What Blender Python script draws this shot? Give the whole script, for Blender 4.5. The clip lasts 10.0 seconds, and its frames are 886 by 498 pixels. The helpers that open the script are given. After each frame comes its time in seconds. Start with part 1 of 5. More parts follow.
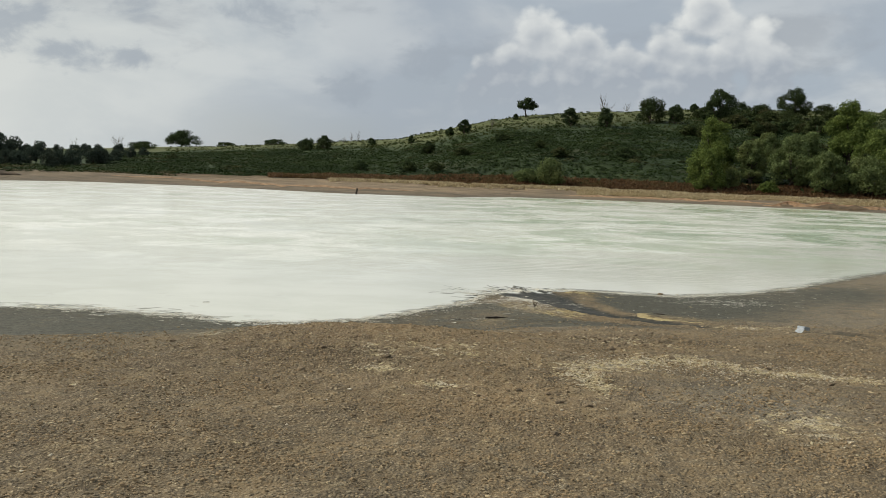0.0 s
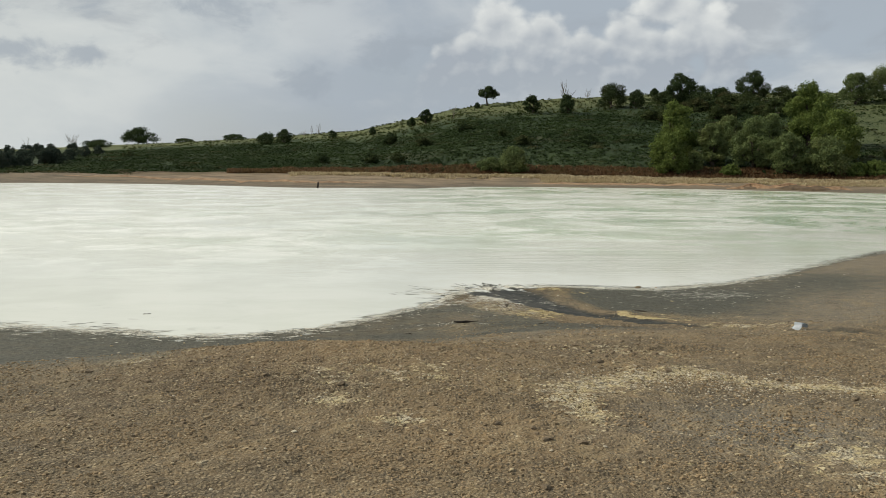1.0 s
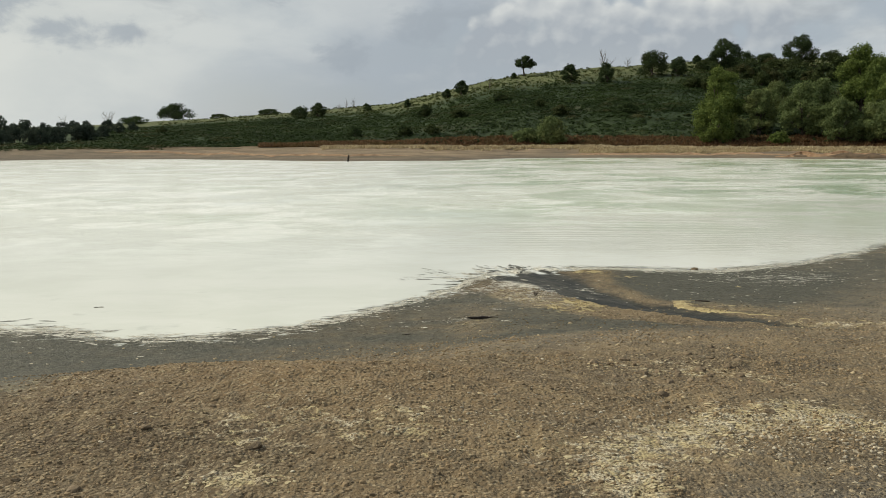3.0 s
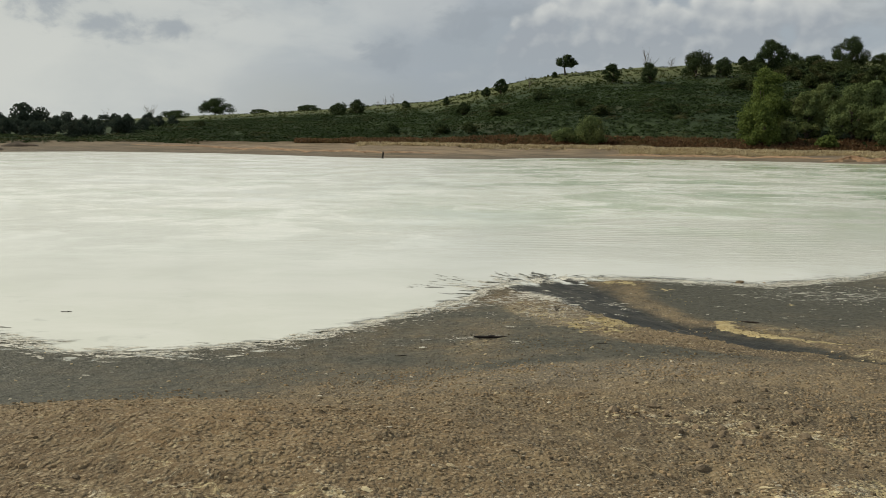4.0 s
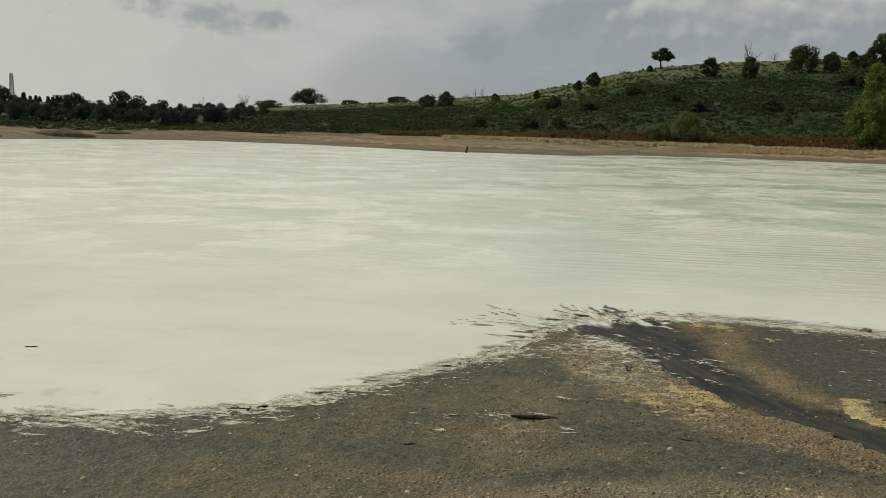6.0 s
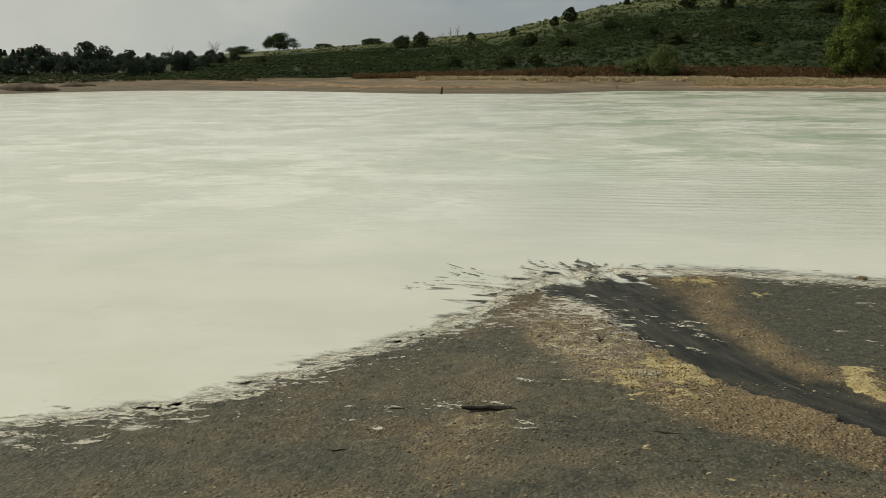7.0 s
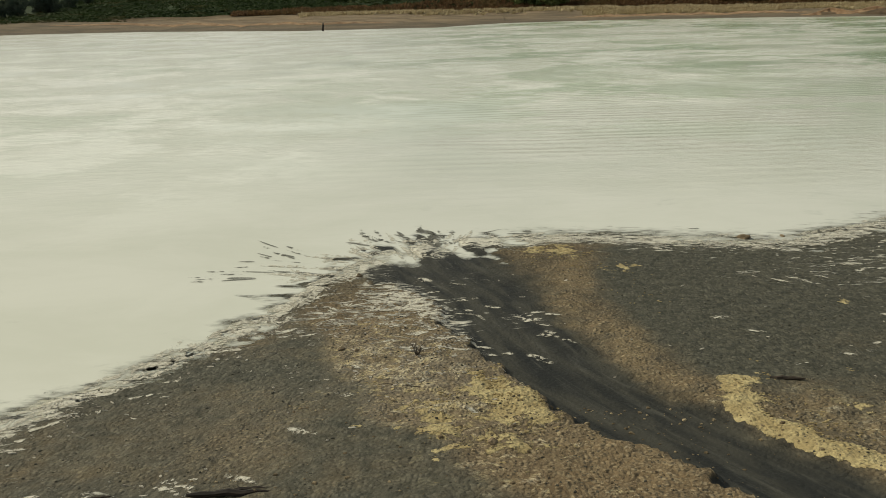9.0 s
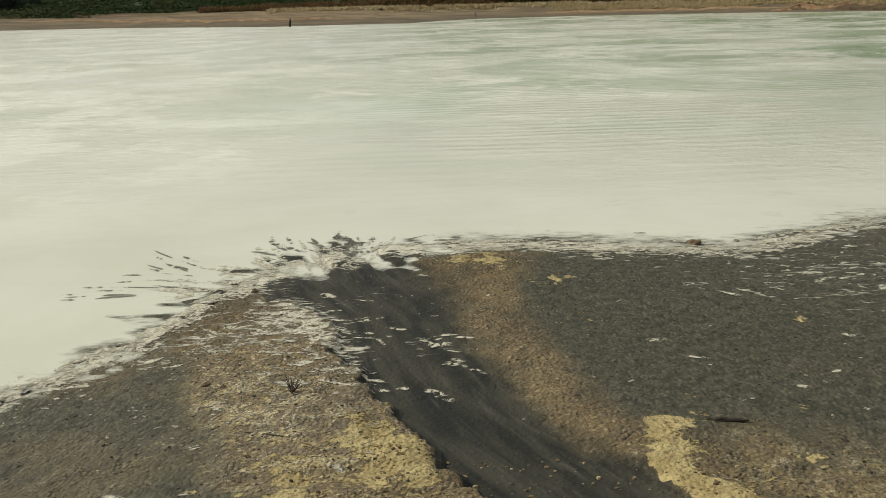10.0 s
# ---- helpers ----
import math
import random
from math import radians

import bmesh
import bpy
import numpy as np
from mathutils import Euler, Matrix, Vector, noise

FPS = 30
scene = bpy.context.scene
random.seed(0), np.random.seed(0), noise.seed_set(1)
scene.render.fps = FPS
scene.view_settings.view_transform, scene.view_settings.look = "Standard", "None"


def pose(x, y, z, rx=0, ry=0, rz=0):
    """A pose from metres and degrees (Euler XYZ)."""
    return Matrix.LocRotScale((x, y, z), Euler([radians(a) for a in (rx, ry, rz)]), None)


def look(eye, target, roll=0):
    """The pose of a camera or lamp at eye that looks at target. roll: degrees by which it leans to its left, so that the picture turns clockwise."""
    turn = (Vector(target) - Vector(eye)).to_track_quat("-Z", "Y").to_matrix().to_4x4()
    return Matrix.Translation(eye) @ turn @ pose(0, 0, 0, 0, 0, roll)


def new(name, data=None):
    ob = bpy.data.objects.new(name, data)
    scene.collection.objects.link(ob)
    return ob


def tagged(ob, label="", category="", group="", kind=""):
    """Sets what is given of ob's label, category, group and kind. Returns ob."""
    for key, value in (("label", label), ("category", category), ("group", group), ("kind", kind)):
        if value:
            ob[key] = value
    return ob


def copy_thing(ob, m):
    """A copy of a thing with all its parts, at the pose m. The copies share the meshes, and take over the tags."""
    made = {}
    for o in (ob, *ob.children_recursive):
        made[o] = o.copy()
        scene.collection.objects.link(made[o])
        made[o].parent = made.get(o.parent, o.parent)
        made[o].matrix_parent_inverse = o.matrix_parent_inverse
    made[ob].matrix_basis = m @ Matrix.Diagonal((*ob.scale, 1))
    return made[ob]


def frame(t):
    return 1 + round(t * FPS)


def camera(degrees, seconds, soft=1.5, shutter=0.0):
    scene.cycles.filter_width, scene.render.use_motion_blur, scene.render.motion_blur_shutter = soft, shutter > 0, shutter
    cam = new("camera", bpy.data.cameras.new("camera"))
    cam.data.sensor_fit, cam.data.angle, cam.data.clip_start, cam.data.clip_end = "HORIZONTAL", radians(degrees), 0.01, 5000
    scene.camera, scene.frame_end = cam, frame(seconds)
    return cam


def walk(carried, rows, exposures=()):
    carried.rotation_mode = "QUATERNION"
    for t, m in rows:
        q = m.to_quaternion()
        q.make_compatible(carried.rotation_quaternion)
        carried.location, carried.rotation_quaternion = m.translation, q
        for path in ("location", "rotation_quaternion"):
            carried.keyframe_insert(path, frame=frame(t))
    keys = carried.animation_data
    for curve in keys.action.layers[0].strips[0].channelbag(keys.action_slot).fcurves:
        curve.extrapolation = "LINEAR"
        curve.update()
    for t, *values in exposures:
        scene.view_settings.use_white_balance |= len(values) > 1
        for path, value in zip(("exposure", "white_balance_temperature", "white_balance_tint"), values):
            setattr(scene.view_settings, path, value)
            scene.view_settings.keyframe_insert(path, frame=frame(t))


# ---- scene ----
cam = camera(53.9, 10.0, 0.55)
PATH = [
    (0, (0.336, -0.198, 1.463), (0.277, 1.793, 1.288), 2.0),
    (0.5, (0.342, 0.447, 1.448), (0.288, 2.438, 1.269), 2.1),
    (1, (0.34, 1.011, 1.483), (0.361, 3.001, 1.288), 0.5),
    (1.5, (0.424, 1.664, 1.447), (0.498, 3.654, 1.262), -0.2),
    (2, (0.484, 2.291, 1.397), (0.553, 4.281, 1.207), -0.2),
    (2.5, (0.555, 2.964, 1.345), (0.634, 4.948, 1.106), -0.2),
    (2.7, (0.613, 3.199, 1.313), (0.634, 5.184, 1.064), -0.4),
    (3.8, (0.914, 4.793, 1.189), (0.767, 6.77, 0.928), 0.6),
    (4, (0.981, 5.021, 1.177), (0.828, 6.998, 0.919), 0.7),
    (4.5, (1.087, 5.613, 1.179), (0.637, 7.535, 0.861), 0.8),
    (5, (1.126, 6.067, 1.23), (0.667, 7.995, 0.964), 1.4),
    (5.2, (1.139, 6.294, 1.225), (0.731, 8.234, 0.955), 1.3),
    (6.3, (1.243, 7.571, 1.35), (0.911, 9.523, 1.064), 1.1),
    (6.5, (1.256, 7.796, 1.35), (0.943, 9.735, 0.972), -0.1),
    (7, (1.35, 8.305, 1.326), (1.043, 10.239, 0.918), -0.2),
    (7.5, (1.471, 8.809, 1.288), (1.153, 10.739, 0.871), -0.2),
    (8, (1.583, 9.317, 1.264), (1.437, 11.23, 0.7), -1.1),
    (8.5, (1.742, 9.775, 1.246), (1.689, 11.696, 0.692), -2.1),
    (9, (1.939, 10.172, 1.256), (1.855, 12.093, 0.707), -1.5),
    (9.5, (2.172, 10.609, 1.17), (2.139, 12.532, 0.623), -0.8),
    (10, (2.41, 11.052, 1.094), (2.378, 12.973, 0.538), -1.5),
]
walk(cam, [(t, look(eye, target, roll)) for t, eye, target, roll in PATH],
     [(0, -0.05, 6600, 5), (2.5, 0.02, 6700, 4), (4.0, -0.2, 6770, 4), (4.5, -0.23, 6800, 4), (5.0, -0.42, 6850, 3), (6.5, -0.41, 7050, 1), (7.5, -0.45, 7100, 1), (8.0, -0.36, 7100, 1), (8.3, -0.18, 7100, 2), (9, -0.46, 7150, 1), (10, -0.33, 7100, 2)])

# ---- sky, sun ----
SUN_AZ, SUN_EL = -72.0, 39.0      # bearing from +y towards +x, and elevation
sun_data = bpy.data.lights.new("sun", "SUN")
sun_data.energy, sun_data.angle, sun_data.color = 4.5, radians(1.0), (1.0, 0.93, 0.83)
sun = new("sun", sun_data)
sun.matrix_world = look((0, 0, 60), (-math.sin(radians(SUN_AZ)), -math.cos(radians(SUN_AZ)), 60 - math.tan(radians(SUN_EL))))

world = bpy.data.worlds.new("cloudy_sky")
scene.world = world
world.use_nodes = True


class Nodes:
    """Short hand for building a node tree."""

    def __init__(self, tree):
        self.tree = tree
        tree.nodes.clear()

    def add(self, kind, ins=()):
        node = self.tree.nodes.new(kind)
        for key, value in dict(ins).items():
            self.put(node.inputs[key], value)
        return node

    def put(self, socket, value):
        if isinstance(value, bpy.types.NodeSocket):
            self.tree.links.new(value, socket)
        elif isinstance(value, bpy.types.Node):
            self.tree.links.new(value.outputs[0], socket)
        else:
            socket.default_value = value

    def math(self, op, a, b=0.0, c=0.0, clamp=False):
        node = self.tree.nodes.new("ShaderNodeMath")
        node.operation, node.use_clamp = op, clamp
        for k, v in enumerate((a, b, c)):
            self.put(node.inputs[k], v)
        return node.outputs[0]

    def vec(self, op, a, b=(0, 0, 0)):
        node = self.add("ShaderNodeVectorMath", {0: a, 1: b})
        node.operation = op
        return node.outputs["Value"] if op in ("DOT_PRODUCT", "LENGTH", "DISTANCE") else node.outputs[0]

    def span(self, value, a, b, low=0.0, high=1.0):
        node = self.add("ShaderNodeMapRange", {0: value, 1: a, 2: b, 3: low, 4: high})
        node.interpolation_type = "SMOOTHSTEP"
        return node.outputs[0]

    def mix(self, fac, a, b, blend="MIX"):
        node = self.tree.nodes.new("ShaderNodeMix")
        node.data_type, node.blend_type = "RGBA", blend
        for k, v in ((0, fac), (6, a), (7, b)):
            self.put(node.inputs[k], v)
        return node.outputs[2]

    def noise(self, where, scale, detail=4.0, rough=0.55, warp=0.0):
        return self.add("ShaderNodeTexNoise", {"Vector": where, "Scale": scale, "Detail": detail, "Roughness": rough, "Distortion": warp}).outputs[0]

    def grey(self, v):
        return (v, v, v, 1.0)


def bearing(az, el):
    a, e = radians(az), radians(el)
    return (math.cos(e) * math.sin(a), math.cos(e) * math.cos(a), math.sin(e))


n = Nodes(world.node_tree)
way = n.add("ShaderNodeTexCoord").outputs["Generated"]
stretched = n.vec("MULTIPLY", way, (1.0, 1.0, 2.4))
sky = n.add("ShaderNodeTexSky")
sky.sky_type, sky.sun_disc, sky.sun_elevation, sky.sun_rotation, sky.dust_density = "NISHITA", False, radians(SUN_EL), radians(SUN_AZ), 2.0
rough_cloud = n.noise(stretched, 5.5, 7.0, 0.52, 0.3)
wide_cloud = n.noise(stretched, 2.3, 3.0, 0.5)
# thin bright haze and grey bellies of the cloud sheet
sheet = n.mix(n.span(rough_cloud, 0.40, 0.62), (4.1, 4.6, 5.4, 1), (5.7, 6.0, 6.5, 1))
sheet = n.mix(n.span(wide_cloud, 0.58, 0.40, 0.0, 0.55), sheet, (3.9, 4.25, 5.0, 1))
side = n.vec("DOT_PRODUCT", way, bearing(-55, 10))
sheet = n.mix(n.span(side, 0.62, 1.0, 0.0, 0.85), sheet, (7.4, 7.45, 7.3, 1))
scraps = n.span(n.noise(n.vec("ADD", n.vec("MULTIPLY", way, (1.0, 1.0, 2.6)), (3.1, 0.7, 1.9)), 8.0, 7.0, 0.55, 0.25), 0.50, 0.70, 0.0, 0.6)
above = n.add("ShaderNodeSeparateXYZ", {0: way}).outputs[2]
sheet = n.mix(n.math("MULTIPLY", scraps, n.span(above, 0.06, 0.14)), sheet, (3.4, 3.7, 4.3, 1))
cover = n.span(wide_cloud, 0.25, 0.5, 0.75, 1.0)
colour = n.mix(cover, sky.outputs[0], sheet)
# low grey scud in the west
scud = None
for az, el, size in ((-38.0, 8.6, 5.2), (-28.5, 8.2, 3.8), (-25.0, 6.6, 2.6), (-21.0, 6.4, 2.2), (-22.0, 11.0, 4.0), (-13.0, 9.6, 3.4), (-2.0, 7.0, 3.6), (-8.0, 5.0, 3.0)):
    flat = n.vec("MULTIPLY", n.vec("SUBTRACT", way, bearing(az, el)), (1.0, 1.0, 2.0))
    one = n.math("SUBTRACT", 1.0, n.math("DIVIDE", n.vec("LENGTH", flat), math.radians(size)))
    scud = one if scud is None else n.math("SMOOTH_MAX", scud, one, 0.2)
scud = n.math("ADD", scud, n.math("MULTIPLY_ADD", n.noise(n.vec("MULTIPLY", way, (1, 1, 1.5)), 19.0, 8.0, 0.6, 0.3), 3.6, -1.9))
colour = n.mix(n.span(scud, -0.1, 0.8, 0.0, 0.75), colour, (3.65, 4.05, 4.75, 1))
# the heaped cloud above the hill
heap = None
PUFFS = ((4.1, 8.7, 2.2), (7.2, 8.1, 1.9), (2.2, 6.8, 2.2), (6.0, 6.4, 2.6), (14.4, 9.9, 2.2), (16.4, 8.4, 2.4), (12.2, 7.7, 2.1), (14.7, 7.0, 2.6), (9.6, 6.8, 2.2), (0.8, 5.2, 2.0), (18.2, 6.6, 2.1), (9.0, 4.6, 2.6), (15.0, 4.6, 2.6), (3.0, 4.4, 2.6), (6.0, 4.2, 2.8), (12.0, 4.6, 2.8), (0.0, 3.6, 2.4), (18.0, 4.8, 2.4))
for az, el, size in PUFFS:
    gap = n.vec("DISTANCE", way, bearing(az, el))
    one = n.math("SUBTRACT", 1.0, n.math("DIVIDE", gap, math.radians(size)))
    heap = one if heap is None else n.math("SMOOTH_MAX", heap, one, 0.25)
fluff = n.vec("MULTIPLY", way, (1.0, 1.0, 1.25))


def billows(shift):
    """Rounded cauliflower heads at three sizes."""
    total = n.math("MULTIPLY", n.noise(n.vec("ADD", fluff, shift), 24.0, 5.0, 0.5), 0.5)
    for scale, share in ((20.0, 0.42), (48.0, 0.22)):
        wobble = n.add("ShaderNodeTexNoise", {"Vector": n.vec("ADD", fluff, shift), "Scale": scale * 1.5, "Detail": 3.0}).outputs[1]
        where = n.vec("ADD", n.vec("ADD", fluff, shift), n.vec("MULTIPLY", wobble, (0.6 / scale, 0.6 / scale, 0.6 / scale)))
        cell = n.add("ShaderNodeTexVoronoi", {"Vector": where, "Scale": scale})
        total = n.math("ADD", total, n.math("MULTIPLY", n.math("SUBTRACT", 1.0, cell.outputs["Distance"]), share))
    return n.math("SUBTRACT", total, 0.12)


billow = billows((0, 0, 0))
heap = n.math("ADD", heap, n.math("MULTIPLY_ADD", billow, 1.5, -0.72))
puffs = billows((-0.008, 0.0, 0.010))
relief = n.math("MULTIPLY", n.math("SUBTRACT", billow, puffs), 1.5)
edge = n.span(heap, 1.0, 0.25, -0.1, 0.35)
high = n.span(above, 0.10, 0.172)
lit = n.math("ADD", n.math("MULTIPLY_ADD", high, 0.5, n.math("MULTIPLY", edge, high)), relief, clamp=True)
puff = n.mix(lit, (3.95, 4.3, 5.0, 1), (7.7, 7.75, 7.9, 1))
fade = n.math("MULTIPLY", n.span(heap, 0.0, 0.42), n.span(above, 0.05, 0.12, 0.1, 1.0))
colour = n.mix(fade, colour, puff)
n.add("ShaderNodeOutputWorld", {0: n.add("ShaderNodeBackground", {0: colour, 1: 0.1})})

# ---- materials ----
def material(name):
    m = bpy.data.materials.new(name)
    m.use_nodes = True
    return m, Nodes(m.node_tree)


def finish(n, colour, rough=0.9, bump=None, strength=0.5, distance=0.02, spec=0.3, metal=0.0, extra=()):
    ins = {"Base Color": colour, "Roughness": rough, "Specular IOR Level": spec, "Metallic": metal}
    if bump is not None:
        ins["Normal"] = n.add("ShaderNodeBump", {"Height": bump, "Strength": strength, "Distance": distance})
    ins.update(dict(extra))
    shader = n.add("ShaderNodeBsdfPrincipled", ins)
    n.add("ShaderNodeOutputMaterial", {0: shader})
    return shader


def attr(n, name):
    node = n.add("ShaderNodeAttribute")
    node.attribute_name = name
    return node.outputs["Fac"]


def ground_material():
    m, n = material("mud_gravel_and_turf")
    at = n.add("ShaderNodeNewGeometry").outputs["Position"]
    fine, mid, broad = n.noise(at, 60, 5, 0.65), n.noise(at, 9, 5, 0.6), n.noise(at, 1.3, 4, 0.55)
    grit = n.add("ShaderNodeTexVoronoi", {"Vector": at, "Scale": 42.0, "Randomness": 1.0})
    grit_big = n.add("ShaderNodeTexVoronoi", {"Vector": n.vec("ADD", at, n.vec("MULTIPLY", n.add("ShaderNodeTexNoise", {"Vector": at, "Scale": 8.0}).outputs[1], (0.15, 0.15, 0.15))), "Scale": 15.0})
    # dry gravelly soil, ochre to grey, in patches the size of a stride and of a hand
    stride = n.noise(n.vec("ADD", at, (4.2, 1.1, 0.0)), 2.6, 6, 0.62, 0.5)
    soil = n.mix(n.span(broad, 0.35, 0.65), (0.095, 0.07, 0.041, 1), (0.195, 0.14, 0.077, 1))
    soil = n.mix(n.span(mid, 0.42, 0.7, 0, 0.75), soil, (0.112, 0.093, 0.065, 1))
    soil = n.mix(n.math("MULTIPLY", attr(n, "brown"), n.span(mid, 0.2, 0.6, 0.5, 1.0)), soil, (0.235, 0.155, 0.076, 1))
    soil = n.mix(n.math("MULTIPLY", attr(n, "grey"), n.span(mid, 0.2, 0.6, 0.5, 1.0)), soil, (0.155, 0.143, 0.118, 1))
    soil = n.mix(n.math("MULTIPLY", attr(n, "umber"), n.span(mid, 0.25, 0.6, 1.0, 0.6)), soil, (0.08, 0.056, 0.033, 1))
    soil = n.mix(n.span(stride, 0.52, 0.66, 0.0, 0.6), soil, (0.235, 0.175, 0.095, 1))
    # darker soil patches, putting the shade between crumbs into the colour
    soil = n.mix(n.span(stride, 0.46, 0.33, 0.0, 0.65), soil, (0.083, 0.064, 0.041, 1))
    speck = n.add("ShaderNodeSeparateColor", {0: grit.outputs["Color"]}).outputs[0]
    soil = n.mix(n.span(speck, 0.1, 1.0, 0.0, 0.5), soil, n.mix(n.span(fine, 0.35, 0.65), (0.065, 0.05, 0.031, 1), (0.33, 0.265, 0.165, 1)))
    # single grains, paler than the fines; shade in the gaps partly put into this contrast
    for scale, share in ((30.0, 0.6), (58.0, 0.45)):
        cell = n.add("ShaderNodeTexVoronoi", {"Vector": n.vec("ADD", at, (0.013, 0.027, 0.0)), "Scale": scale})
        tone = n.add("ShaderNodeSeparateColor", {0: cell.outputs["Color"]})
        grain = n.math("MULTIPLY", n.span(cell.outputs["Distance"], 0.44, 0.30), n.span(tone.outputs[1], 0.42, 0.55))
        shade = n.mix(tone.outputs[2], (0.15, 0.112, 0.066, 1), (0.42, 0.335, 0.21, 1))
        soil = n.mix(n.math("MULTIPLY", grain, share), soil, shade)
    # pale salts and sulphur crust
    patch = n.noise(n.vec("MULTIPLY", at, (1.0, 1.6, 1.0)), 6.5, 8.0, 0.75, 0.8)
    pale = n.span(n.math("ADD", attr(n, "pale"), n.math("MULTIPLY_ADD", patch, 3.0, -1.5)), 0.40, 0.66)
    soil = n.mix(n.math("MULTIPLY", pale, n.span(fine, 0.38, 0.58, 0.1, 0.95)), soil, n.mix(n.span(mid, 0.4, 0.62), (0.42, 0.345, 0.185, 1), (0.53, 0.465, 0.33, 1)))
    # dark wet silt
    wet_in = n.math("ADD", attr(n, "wet"), n.math("MULTIPLY_ADD", n.noise(at, 3.0, 7.0, 0.65), 1.0, -0.5))
    wet = n.span(wet_in, 0.1, 0.95)
    silt = n.mix(n.span(n.noise(n.vec("MULTIPLY", at, (1, 1, 1)), 16, 6, 0.7), 0.35, 0.7), (0.036, 0.036, 0.026, 1), (0.092, 0.087, 0.063, 1))
    silt = n.mix(n.span(speck, 0.6, 1.0, 0.0, 0.35), silt, (0.14, 0.13, 0.10, 1))
    trail = n.add("ShaderNodeCombineXYZ", {0: n.math("MULTIPLY", attr(n, "cross"), 8.0), 1: n.math("MULTIPLY", n.add("ShaderNodeSeparateXYZ", {0: at}).outputs[1], 1.3)})
    trails = n.noise(trail, 1.0, 6, 0.6, 0.5)
    soil = n.mix(wet, soil, silt)
    # blue-black sediment combed out along the run-off
    sludge = n.mix(n.span(trails, 0.36, 0.66), (0.012, 0.013, 0.0115, 1), (0.043, 0.041, 0.031, 1))
    sludge = n.mix(n.span(n.noise(n.vec("MULTIPLY", trail, (2.3, 1.4, 1.0)), 1.0, 5, 0.65, 0.6), 0.52, 0.72, 0.0, 0.5), sludge, (0.08, 0.078, 0.064, 1))
    soil = n.mix(n.span(n.math("ADD", attr(n, "flow"), n.math("MULTIPLY_ADD", n.noise(at, 7.0, 5.0, 0.6), 0.5, -0.25)), 0.25, 0.75), soil, sludge)
    yellow_in = n.math("ADD", attr(n, "yellow"), n.math("MULTIPLY_ADD", n.noise(at, 6.0, 7.0, 0.65, 0.4), 3.0, -1.5))
    yellow = n.span(yellow_in, 0.55, 0.68)
    soil = n.mix(n.math("MULTIPLY", yellow, n.span(fine, 0.25, 0.55, 0.4, 1.0)), soil, n.mix(n.span(mid, 0.35, 0.65), (0.34, 0.265, 0.128, 1), (0.47, 0.385, 0.20, 1)))
    # white residue left by the lapping water
    streak = n.noise(n.add("ShaderNodeMapping", {"Vector": at, "Rotation": (0, 0, radians(-18)), "Scale": (2.2, 5.5, 1.0)}), 2.6, 9.0, 0.72, 1.1)
    foam = n.span(n.math("ADD", attr(n, "foam"), n.math("MULTIPLY_ADD", streak, 2.4, -1.2)), 0.52, 0.70)
    soil = n.mix(n.math("MULTIPLY", foam, 0.85), soil, (0.62, 0.59, 0.50, 1))
    # far bank, turf and withered bracken
    sand = n.mix(n.span(n.noise(n.vec("MULTIPLY", at, (0.25, 1.0, 1.0)), 0.9, 6, 0.6), 0.35, 0.65), (0.12, 0.09, 0.057, 1), (0.285, 0.21, 0.13, 1))
    sand = n.mix(n.math("MULTIPLY", attr(n, "bank_low"), 0.85), sand, (0.105, 0.088, 0.064, 1))
    soil = n.mix(attr(n, "bank"), soil, sand)
    turf_mix = n.noise(at, 0.12, 7, 0.62)
    turf = n.mix(n.span(turf_mix, 0.36, 0.62), (0.014, 0.029, 0.007, 1), (0.028, 0.046, 0.010, 1))
    turf = n.mix(n.span(n.noise(n.vec("MULTIPLY", at, (0.5, 1.0, 3.0)), 0.09, 6, 0.6), 0.56, 0.68, 0, 0.6), turf, (0.062, 0.056, 0.026, 1))
    turf = n.mix(n.math("MULTIPLY", attr(n, "dry"), n.span(n.noise(at, 0.3, 6, 0.7), 0.3, 0.6, 0.35, 1)), turf, (0.12, 0.128, 0.048, 1))
    turf = n.mix(n.span(n.noise(at, 2.5, 3, 0.7), 0.3, 0.7, 0.0, 0.45), turf, (0.024, 0.038, 0.012, 1))
    soil = n.mix(attr(n, "turf"), soil, turf)
    soil = n.mix(n.math("MULTIPLY", attr(n, "rust"), n.span(n.noise(at, 0.8, 5, 0.6), 0.3, 0.6, 0.4, 1)), soil, (0.10, 0.055, 0.028, 1))
    relief = n.math("MULTIPLY", n.math("SUBTRACT", 1.0, grit.outputs["Distance"]), n.span(speck, 0.2, 0.9, 0.25, 1.0))
    relief = n.math("ADD", relief, n.math("MULTIPLY", fine, 0.5))
    relief = n.math("ADD", relief, n.math("MULTIPLY", n.math("SUBTRACT", 1.0, grit_big.outputs["Distance"]), n.span(mid, 0.42, 0.7, 0.0, 1.0)))
    relief = n.math("ADD", relief, n.math("MULTIPLY", n.math("ADD", yellow, foam), 0.5))
    relief = n.math("MULTIPLY", relief, n.math("MULTIPLY", n.span(wet, 0.0, 1.0, 1.0, 0.5), n.span(attr(n, "flow"), 0.2, 0.9, 1.0, 0.35)))
    rough = n.math("SUBTRACT", n.span(wet, 0.0, 1.0, 0.95, 0.78), n.math("MULTIPLY", n.span(attr(n, "flow"), 0.3, 1.0), 0.08))
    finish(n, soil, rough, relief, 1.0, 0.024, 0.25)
    return m


